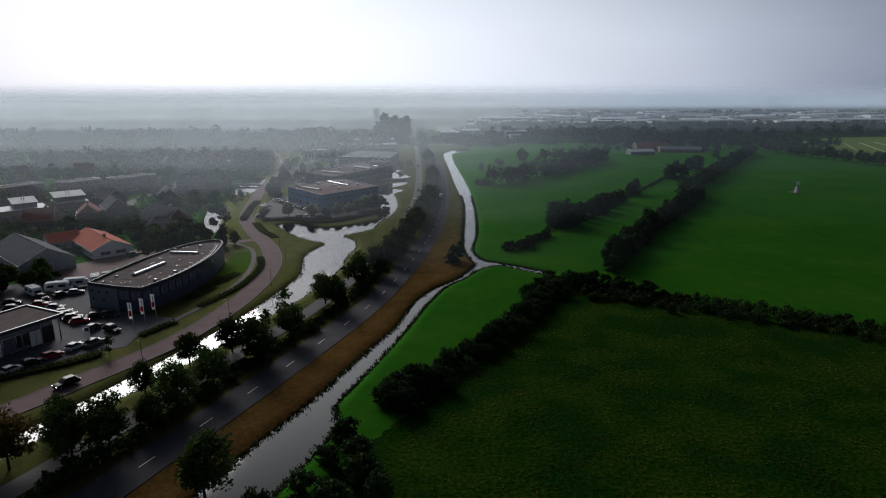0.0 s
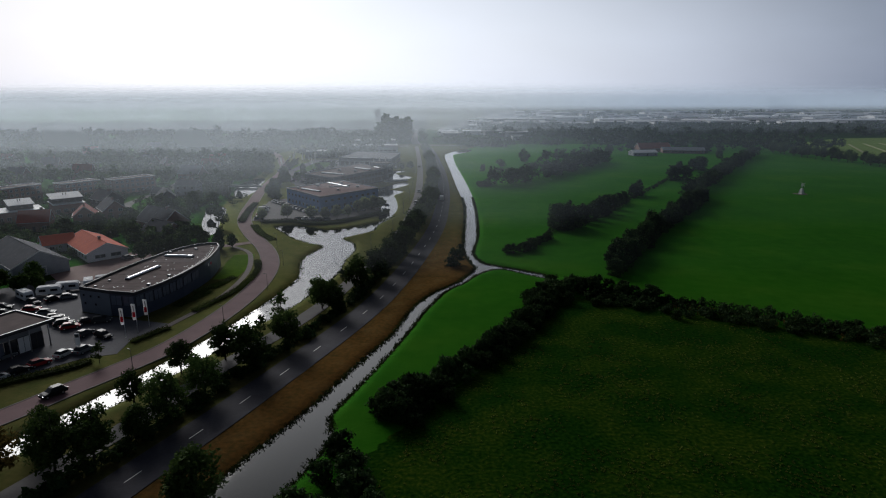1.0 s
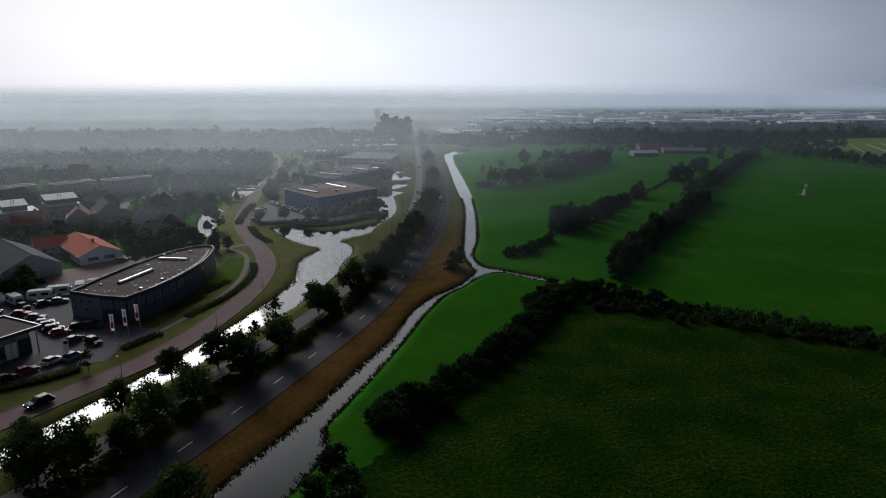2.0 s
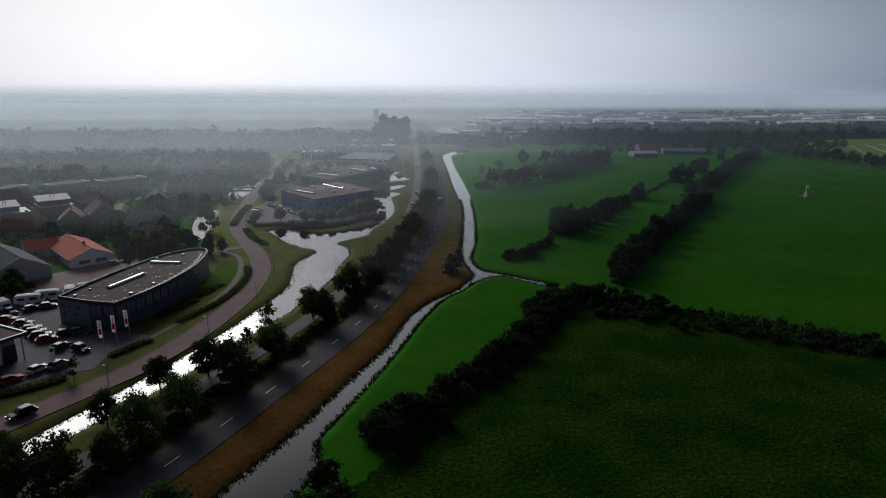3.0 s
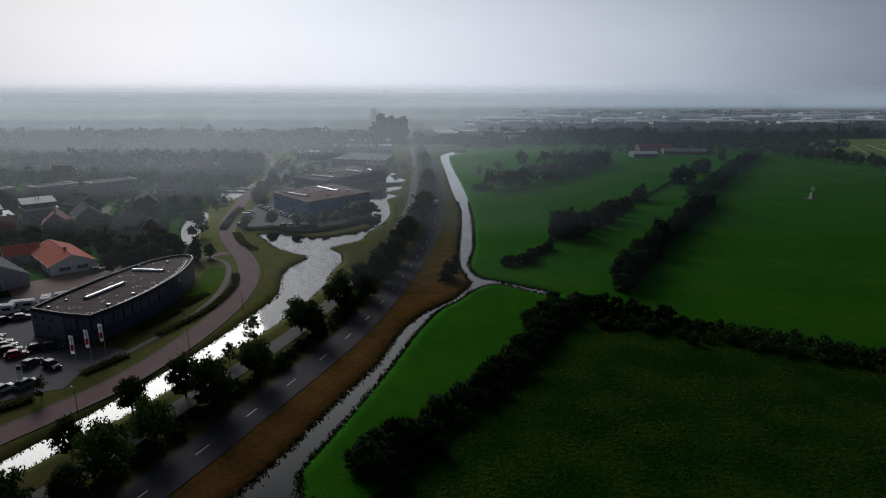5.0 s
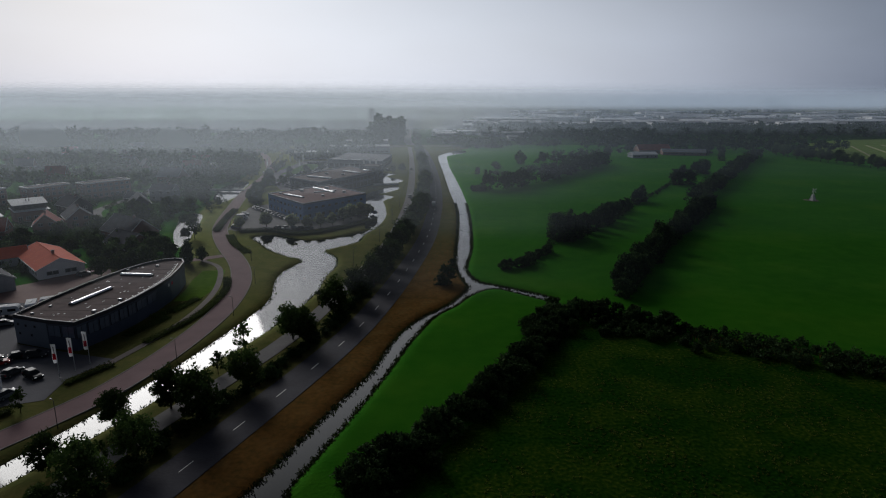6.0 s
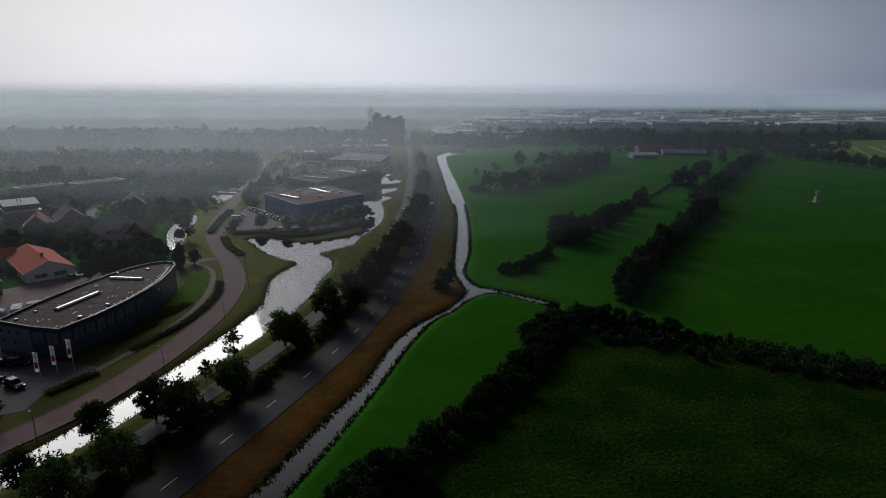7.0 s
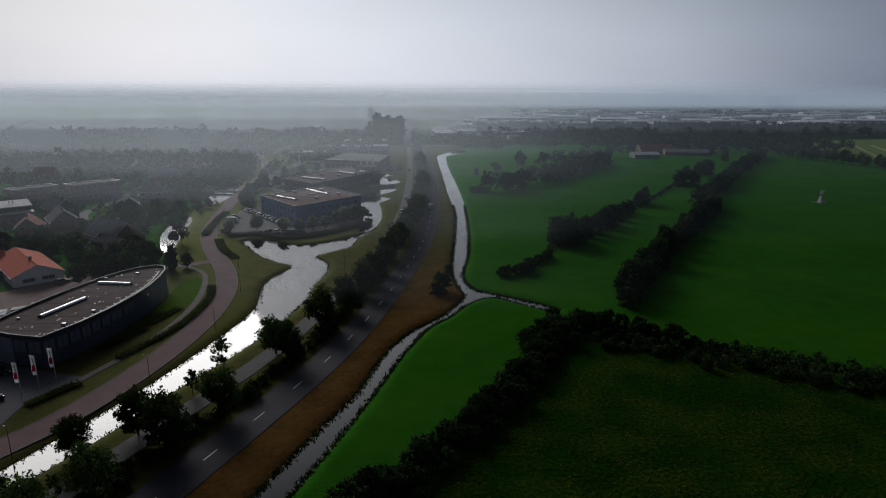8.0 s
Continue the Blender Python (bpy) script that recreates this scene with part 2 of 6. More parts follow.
def haze_material(name, thick, east, foot, start, top, patchy, tone):
    """Haze painted on a see-through sheet, thicker to the west, ending softly some way above the tree tops."""
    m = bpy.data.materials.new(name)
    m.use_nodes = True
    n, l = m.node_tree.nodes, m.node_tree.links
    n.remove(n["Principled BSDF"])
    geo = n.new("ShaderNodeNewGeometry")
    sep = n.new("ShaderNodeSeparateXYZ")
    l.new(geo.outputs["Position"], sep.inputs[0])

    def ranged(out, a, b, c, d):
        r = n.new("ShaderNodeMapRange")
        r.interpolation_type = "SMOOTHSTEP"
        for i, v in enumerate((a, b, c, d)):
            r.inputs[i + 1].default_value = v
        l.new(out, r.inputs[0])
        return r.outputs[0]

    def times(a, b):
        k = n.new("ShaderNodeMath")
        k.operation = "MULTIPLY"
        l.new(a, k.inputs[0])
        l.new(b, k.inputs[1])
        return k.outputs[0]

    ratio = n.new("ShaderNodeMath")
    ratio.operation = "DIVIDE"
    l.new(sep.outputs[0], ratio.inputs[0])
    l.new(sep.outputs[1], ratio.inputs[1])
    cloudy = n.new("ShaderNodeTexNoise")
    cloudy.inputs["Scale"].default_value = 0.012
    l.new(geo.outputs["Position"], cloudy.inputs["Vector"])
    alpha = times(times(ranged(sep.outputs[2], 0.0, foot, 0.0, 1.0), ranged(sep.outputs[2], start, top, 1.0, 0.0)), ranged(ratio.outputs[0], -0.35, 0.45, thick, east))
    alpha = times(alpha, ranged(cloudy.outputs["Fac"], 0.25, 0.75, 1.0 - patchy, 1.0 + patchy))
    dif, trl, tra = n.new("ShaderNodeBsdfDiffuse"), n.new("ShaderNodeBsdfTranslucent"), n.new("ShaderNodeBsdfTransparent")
    # paler west, bluer and darker east: the mist's lighting put into its colour
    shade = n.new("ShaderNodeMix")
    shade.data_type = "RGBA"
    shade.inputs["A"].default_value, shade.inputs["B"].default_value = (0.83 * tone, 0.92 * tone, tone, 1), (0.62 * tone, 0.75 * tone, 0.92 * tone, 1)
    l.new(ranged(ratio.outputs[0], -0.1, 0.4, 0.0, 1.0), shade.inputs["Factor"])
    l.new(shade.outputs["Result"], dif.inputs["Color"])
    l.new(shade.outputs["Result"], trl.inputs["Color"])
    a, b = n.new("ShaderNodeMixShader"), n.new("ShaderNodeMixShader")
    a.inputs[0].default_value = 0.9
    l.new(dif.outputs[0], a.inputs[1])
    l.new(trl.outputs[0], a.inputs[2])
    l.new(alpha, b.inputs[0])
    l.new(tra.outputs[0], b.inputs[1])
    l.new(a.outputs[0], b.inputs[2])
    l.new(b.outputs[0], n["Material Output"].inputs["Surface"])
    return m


LAND = ground_material()
WATER = water_material("water", 0.04)
ASPHALT = surface("asphalt", (0.015, 0.015, 0.022), (0.050, 0.048, 0.062), 0.16, 0.85, 0.2, 0.0, fine=14, spec=0.25)
SERVICE = surface("pale_asphalt", (0.075, 0.070, 0.073), (0.13, 0.122, 0.12), 0.15, 0.85, 0.2, 0.0, fine=14, spec=0.25)
BRICKROAD = surface("red_clinker", (0.118, 0.058, 0.066), (0.185, 0.100, 0.104), 0.2, 0.85, 0.3, 0.0, fine=20, spec=0.25)
PAVING = surface("grey_paving", (0.050, 0.050, 0.062), (0.090, 0.088, 0.104), 0.15, 0.85, 0.3, 0.0, fine=20)
REDPAVING = surface("red_paving", (0.17, 0.095, 0.085), (0.24, 0.15, 0.13), 0.2, 0.85, 0.3, 0.0, fine=20)
LINE = surface("road_paint", (0.55, 0.55, 0.53), (0.75, 0.75, 0.72), 1.0, 0.6, 0.05)
BARK = surface("bark", (0.035, 0.028, 0.022), (0.08, 0.065, 0.05), 1.5, 0.95, 0.5)
LEAF = leafy("leaf", (0.022, 0.044, 0.011), (0.066, 0.104, 0.025), 0.3, 0.22)
LEAF_DARK = leafy("dark_leaf", (0.014, 0.034, 0.012), (0.040, 0.068, 0.020), 0.3, 0.2)
LEAF_GOLD = leafy("turning_leaf", (0.07, 0.055, 0.015), (0.14, 0.10, 0.03))
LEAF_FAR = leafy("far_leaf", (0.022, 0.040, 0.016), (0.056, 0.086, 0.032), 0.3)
HEDGE = leafy("hedge_leaf", (0.025, 0.045, 0.012), (0.07, 0.09, 0.025))
REED = leafy("reed", (0.016, 0.030, 0.009), (0.055, 0.068, 0.022))
TUSSOCK = leafy("tussock_blade", (0.035, 0.065, 0.010), (0.11, 0.12, 0.026), 0.2, 0.55)
STEEL_BLUE = surface("blue_grey_cladding", (0.13, 0.155, 0.20), (0.18, 0.21, 0.26), 0.3, 0.5, 0.05, spec=0.5)
NAVY = surface("navy_cladding", (0.042, 0.056, 0.095), (0.065, 0.083, 0.13), 0.3, 0.5, 0.05, spec=0.5)
COBALT = surface("cobalt_cladding", (0.13, 0.24, 0.48), (0.17, 0.30, 0.56), 0.3, 0.5, 0.05, spec=0.5)
BITUMEN = surface("brown_roof_felt", (0.075, 0.055, 0.053), (0.14, 0.10, 0.096), 0.35, 0.9, 0.2, 0.05, fine=12, spec=0.12)
TRIM = surface("pale_trim", (0.55, 0.55, 0.56), (0.7, 0.7, 0.7), 1.0, 0.45, 0.03)
GREYTRIM = surface("grey_trim", (0.16, 0.16, 0.17), (0.26, 0.26, 0.27), 1.0, 0.85, 0.03, spec=0.1)
REDROOF = surface("red_brown_roof_felt", (0.17, 0.105, 0.098), (0.25, 0.165, 0.155), 0.35, 0.95, 0.2, 0.05, fine=12, spec=0.1)
LEAF_PALE = leafy("pale_leaf", (0.12, 0.15, 0.08), (0.26, 0.29, 0.16), 0.2, 0.6)
# opaque panes with the reflected sky painted in as a blue-grey base colour
SKYPANE = surface("blue_tinted_glass", (0.10, 0.12, 0.165), (0.15, 0.175, 0.225), 1.0, 0.12, 0.0, spec=0.6)
DARKTRIM = surface("dark_trim", (0.03, 0.03, 0.034), (0.055, 0.055, 0.06), 1.0, 0.5, 0.03)
WHITEWALL = surface("white_render", (0.70, 0.71, 0.72), (0.82, 0.82, 0.82), 0.5, 0.85, 0.1)
WHITEROOF = surface("pale_roofing", (0.58, 0.60, 0.62), (0.74, 0.75, 0.77), 0.4, 0.6, 0.05, spec=0.3)
SHEETROOF = surface("pale_sheet_roof", (0.50, 0.52, 0.55), (0.66, 0.67, 0.69), 0.1, 0.4, 0.05, 0.3, spec=0.5)
BRICKWALL = surface("brown_brick", (0.21, 0.125, 0.10), (0.33, 0.20, 0.165), 0.6, 0.9, 0.2, fine=16)
GREYWALL = surface("grey_wall", (0.20, 0.22, 0.25), (0.30, 0.32, 0.35), 0.5, 0.85, 0.1)
ORANGETILE = surface("orange_roof_tile", (0.52, 0.078, 0.034), (0.66, 0.13, 0.055), 0.35, 0.8, 0.4, 0.08, fine=16, spec=0.1)
REDTILE = surface("red_roof_tile", (0.26, 0.062, 0.042), (0.38, 0.095, 0.065), 0.35, 0.8, 0.4, 0.1, fine=16, spec=0.1)
DARKTILE = surface("slate_roof_tile", (0.042, 0.046, 0.058), (0.085, 0.090, 0.108), 0.35, 0.85, 0.4, 0.15, fine=16, spec=0.12)
GREYROOF = surface("fibre_cement_roof", (0.17, 0.18, 0.20), (0.27, 0.28, 0.30), 0.3, 0.85, 0.3, 0.1, fine=12)
PANE = surface("window_pane", (0.016, 0.020, 0.026), (0.03, 0.036, 0.045), 1.0, 0.14, 0.0, spec=0.45)
CARGLASS = surface("car_glass", (0.012, 0.014, 0.017), (0.022, 0.025, 0.03), 1.0, 0.3, 0.0, spec=0.2)
SKYLIGHT = surface("milky_skylight", (0.70, 0.72, 0.74), (0.82, 0.83, 0.85), 0.8, 0.12, 0.0, spec=1.0)
STEEL = surface("galvanised_steel", (0.28, 0.29, 0.30), (0.42, 0.43, 0.44), 2.0, 0.45, 0.05, metal=0.6)
FLAGCLOTH = leafy("white_flag_cloth", (0.80, 0.80, 0.81), (0.84, 0.84, 0.85), 0.05, 0.5)
REDCLOTH = leafy("red_flag_print", (0.60, 0.03, 0.06), (0.70, 0.05, 0.08), 0.05, 0.5)
RUBBER = surface("tyre_rubber", (0.012, 0.012, 0.012), (0.025, 0.025, 0.025), 3.0, 0.9, 0.1)
SOIL = surface("bare_soil", (0.07, 0.055, 0.035), (0.14, 0.11, 0.08), 0.5, 0.95, 0.5)
SHEETING = surface("pale_sheeting", (0.62, 0.61, 0.58), (0.78, 0.77, 0.74), 0.8, 0.7, 0.3)
PAINTS = [surface("car_paint_" + k, c, tuple(v * 1.15 for v in c), 1.0, 0.42, 0.0, 0.1, spec=0.14) for k, c in
          (("black", (0.012, 0.012, 0.014)), ("silver", (0.14, 0.15, 0.165)), ("red", (0.32, 0.02, 0.025)), ("white", (0.6, 0.6, 0.6)), ("blue", (0.03, 0.06, 0.14)), ("grey", (0.05, 0.053, 0.06)))]
LAMPGLASS = surface("lamp_glass", (0.6, 0.6, 0.6), (0.75, 0.75, 0.75), 2.0, 0.15, 0.0, spec=0.6)
TAILGLASS = surface("tail_lamp_glass", (0.30, 0.01, 0.01), (0.4, 0.02, 0.02), 2.0, 0.15, 0.0, spec=0.6)


# ---- building blocks ----
class Mesh:
    """Gathers corners and faces of one part."""

    def __init__(self):
        self.v, self.f = [], []

    def add(self, verts, faces):
        k = len(self.v)
        self.v.extend(tuple(p) for p in verts)
        self.f.extend(tuple(i + k for i in q) for q in faces)
        return self

    def box(self, x0, y0, z0, x1, y1, z1, m=None, chamfer=0.0):
        c = chamfer
        if c:
            low = [(x0, y0), (x1, y0), (x1, y1), (x0, y1)]
            mid = [((x0 + c), y0 + c), (x1 - c, y0 + c), (x1 - c, y1 - c), (x0 + c, y1 - c)]
            v = [(x, y, z0) for x, y in low] + [(x, y, z1 - c) for x, y in low] + [(x, y, z1) for x, y in mid]
            f = [(3, 2, 1, 0), (8, 9, 10, 11)] + [(i + b, (i + 1) % 4 + b, (i + 1) % 4 + b + 4, i + b + 4) for b in (0, 4) for i in range(4)]
        else:
            v = [(x, y, z) for z in (z0, z1) for x, y in ((x0, y0), (x1, y0), (x1, y1), (x0, y1))]
            f = [(3, 2, 1, 0), (4, 5, 6, 7), (0, 1, 5, 4), (1, 2, 6, 5), (2, 3, 7, 6), (3, 0, 4, 7)]
        if m is not None:
            v = [m @ Vector(p) for p in v]
        return self.add(v, f)

    def prism(self, poly, z0, z1):
        n = len(poly)
        if sum(poly[i][0] * poly[(i + 1) % n][1] - poly[(i + 1) % n][0] * poly[i][1] for i in range(n)) < 0:
            poly = poly[::-1]
        return self.add([(*p[:2], z0) for p in poly] + [(*p[:2], z1) for p in poly],
                        [tuple(range(n - 1, -1, -1)), tuple(range(n, 2 * n))] + [(i, (i + 1) % n, (i + 1) % n + n, i + n) for i in range(n)])

    def tube(self, a, b, r0, r1, sides=6):
        a, b = Vector(a), Vector(b)
        turn = (b - a).to_track_quat("Z", "Y")
        ring = [Vector((math.cos(2 * math.pi * i / sides), math.sin(2 * math.pi * i / sides), 0)) for i in range(sides)]
        return self.add([a + turn @ (q * r0) for q in ring] + [b + turn @ (q * r1) for q in ring],
                        [(i, (i + 1) % sides, (i + 1) % sides + sides, i + sides) for i in range(sides)] + [tuple(range(sides - 1, -1, -1)), tuple(range(sides, 2 * sides))])

    def data(self, name, material, smooth=False):
        me = bpy.data.meshes.new(name)
        me.from_pydata(self.v, [], self.f)
        me.materials.append(material)
        if smooth:
            me.polygons.foreach_set("use_smooth", [True] * len(me.polygons))
        me.update()
        return me

    def part(self, name, material, parent=None, label="", smooth=False, m=None):
        ob = new(name, self.data(name, material, smooth))
        if m is not None:
            ob.matrix_basis = m
        ob.parent = parent
        return tagged(ob, label)


def part(name, data, parent, m=None, label=""):
    ob = new(name, data)
    if m is not None:
        ob.matrix_basis = m
    ob.parent = parent
    return tagged(ob, label)


def thing(name, label, category, group="", kind="", m=None):
    ob = new(name)
    ob.empty_display_size = 0.3
    if m is not None:
        ob.matrix_basis = m
    return tagged(ob, label, category, group, kind)


def curve(points, step=2.0, closed=False):
    """A smooth line through the points, sampled every step metres."""
    p = [np.array(q, float) for q in points]
    n = len(p)
    out = []
    for i in range(n if closed else n - 1):
        a, b = p[i], p[(i + 1) % n]
        pre = p[i - 1] if closed or i else 2 * a - b
        post = p[(i + 2) % n] if closed or i + 2 < n else 2 * b - a
        k = max(1, int(np.linalg.norm(b - a) / step))
        for j in range(k):
            s = j / k
            out.append(0.5 * (2 * a + (b - pre) * s + (2 * pre - 5 * a + 4 * b - post) * s * s + (3 * a - pre - 3 * b + post) * s ** 3))
    if not closed:
        out.append(p[-1])
    return np.array(out)


def side(line, off):
    """The line shifted to its right by off metres."""
    d = np.gradient(line, axis=0)
    d /= np.linalg.norm(d, axis=1)[:, None]
    return line + off * np.stack([d[:, 1], -d[:, 0]], 1)


def along(line, spacing, start=0.0):
    """Places and headings at even steps along a line."""
    seg = np.linalg.norm(np.diff(line, axis=0), axis=1)
    s = np.concatenate([[0], np.cumsum(seg)])
    out = []
    for q in np.arange(start, s[-1], spacing):
        i = min(np.searchsorted(s, q, "right") - 1, len(seg) - 1)
        k = (q - s[i]) / seg[i]
        d = (line[i + 1] - line[i]) / seg[i]
        out.append((line[i] + k * (line[i + 1] - line[i]), math.degrees(math.atan2(d[1], d[0]))))
    return out


def strip(line, w0, w1, z, drop=0.25):
    """A band from w0 to w1 metres right of the line, with sides that go down into the ground."""
    a, b = side(line, w0), side(line, w1)
    n = len(line)
    v = [(x, y, z - drop) for x, y in a] + [(x, y, z) for x, y in a] + [(x, y, z) for x, y in b] + [(x, y, z - drop) for x, y in b]
    f = []
    for i in range(n - 1):
        f += [(k * n + i, (k + 1) * n + i, (k + 1) * n + i + 1, k * n + i + 1) for k in range(3)]
    return Mesh().add(v, f)


def inside(poly, pts):
    """Which points lie in the polygon."""
    x, y = pts[:, 0], pts[:, 1]
    hit = np.zeros(len(pts), bool)
    for (x0, y0), (x1, y1) in zip(poly, np.roll(poly, -1, 0)):
        if y0 == y1:
            continue
        hit ^= ((y0 > y) != (y1 > y)) & (x < (x1 - x0) * (y - y0) / (y1 - y0) + x0)
    return hit


def distance(line, pts, closed=True):
    best = np.full(len(pts), 1e9)
    ends = np.roll(line, -1, 0) if closed else line[1:]
    for a, b in zip(line, ends):
        d = b - a
        t = np.clip(((pts - a) @ d) / max(d @ d, 1e-9), 0, 1)
        best = np.minimum(best, np.hypot(*(pts - a - t[:, None] * d).T))
    return best


# ---- the plan: lines of roads, banks and hedges ----
MAIN = curve([(-75, 0), (-60, 36), (-51, 60), (-46, 74), (-38, 96), (-24.4, 138), (-17.6, 170), (-11.9, 212), (-8.5, 250), (-7.3, 294), (-7.3, 340), (-10, 420), (-15, 500), (-23.5, 613), (-34, 716)])
SERV = curve([(-92, 0), (-75, 35), (-64, 60), (-54.4, 86), (-48, 107), (-36.5, 142), (-31, 170), (-25, 212), (-22, 250), (-21.3, 302), (-22.3, 353), (-27.6, 459), (-36, 581), (-46, 708)])
BRICK = curve([(-100, 40), (-87, 71), (-76, 91), (-71.8, 99.5), (-66.8, 109), (-62, 120.5), (-58.4, 139), (-57.2, 160), (-59, 179), (-62.8, 194), (-69.5, 210), (-82, 233), (-92.5, 256), (-99, 277), (-106, 308), (-115, 350), (-122.5, 397), (-128.6, 439), (-137, 478), (-152, 524), (-178, 599), (-215, 680)])
CANAL_W = curve([(-86, 50), (-77, 66), (-70.6, 83), (-63.4, 103), (-58.8, 117), (-54.8, 131), (-51, 150), (-48.5, 167), (-48.8, 177), (-51.6, 190), (-52, 200), (-49.6, 213.5), (-56, 219), (-64.5, 228), (-70, 236.5), (-77, 248.5),
                 (-69, 252.5), (-61, 247.5), (-53, 243.5), (-45, 247.5), (-38, 255.5), (-32, 265), (-28.5, 273), (-33.5, 254), (-34.3, 241), (-41.2, 231.5), (-43.8, 226.5), (-38.6, 219), (-36.3, 208), (-37.2, 195), (-37, 176), (-42, 150), (-47.6, 133), (-52.4, 116), (-57.8, 101), (-65, 84), (-72, 66), (-80, 48)], 1.5, True)
CANAL_E = curve([(-45.5, 40), (-38.5, 60), (-32.6, 78), (-26.4, 94), (-23.4, 103.7), (-19.6, 116), (-16.8, 124), (-14.8, 131), (-12.9, 142), (-10.4, 152), (-6.2, 161), (-1.4, 168), (2.9, 177), (5.2, 185), (4.2, 191), (2.2, 205), (2, 220), (3.2, 264), (3.4, 312), (-0.5, 378), (-4.6, 459), (-11, 581), (-8, 618), (7, 664),
                 (16.8, 665), (14, 634), (-1.5, 603), (-2.8, 581), (-0.2, 501), (5.4, 407), (8.9, 331), (9.4, 270), (8.2, 229), (5.9, 205), (8.5, 192), (14, 187.3), (23.5, 180.6), (30, 174.5), (28.5, 172), (21.5, 177.6), (13.5, 183.6), (7, 178.4), (2, 168.5), (-2.6, 161.5), (-5.6, 153), (-8.3, 143.5), (-10.6, 133), (-13.4, 121.4), (-15.2, 114.4), (-18.4, 103), (-20.6, 95.5), (-21.6, 91.5), (-20.2, 84), (-25.5, 66), (-30, 52), (-35, 36)], 1.5, True)
POND_NEAR_HOUSES = curve([(-114, 263), (-123, 292), (-118.5, 298), (-112.5, 288), (-105.5, 263), (-98.6, 240), (-98.6, 231), (-107, 246)], 1.5, True)
POND_BRIDGE = curve([(-131, 350), (-139, 386), (-136, 414), (-129, 404), (-122.5, 369), (-118.5, 349), (-119, 329), (-122, 328)], 2, True)
POND_OFFICE = curve([(-34.8, 265), (-30.5, 271), (-29.3, 294), (-32.6, 321), (-35, 337), (-31.5, 352), (-47, 360), (-44, 331), (-39.5, 311), (-36.5, 280)], 1.5, True)
POND_SLIVER = curve([(-47.5, 363), (-35, 392), (-31, 381), (-40, 361)], 2, True)
POND_NORTH = curve([(-47, 397), (-38.5, 402), (-31, 420), (-44.5, 441), (-39, 455), (-56.5, 463), (-53.3, 438), (-48.4, 423)], 2, True)
WATERS = [CANAL_W, CANAL_E, POND_NEAR_HOUSES, POND_BRIDGE, POND_OFFICE, POND_SLIVER, POND_NORTH]
WATER_Z = -0.45

# ---- ground: one sheet to the horizon, sunk where there is water ----
def lines(*spans):
    out = []
    for a, b, step in spans:
        out += list(np.linspace(a, b, max(1, int(round((b - a) / step))), endpoint=False))
    return np.array(out + [spans[-1][1]])


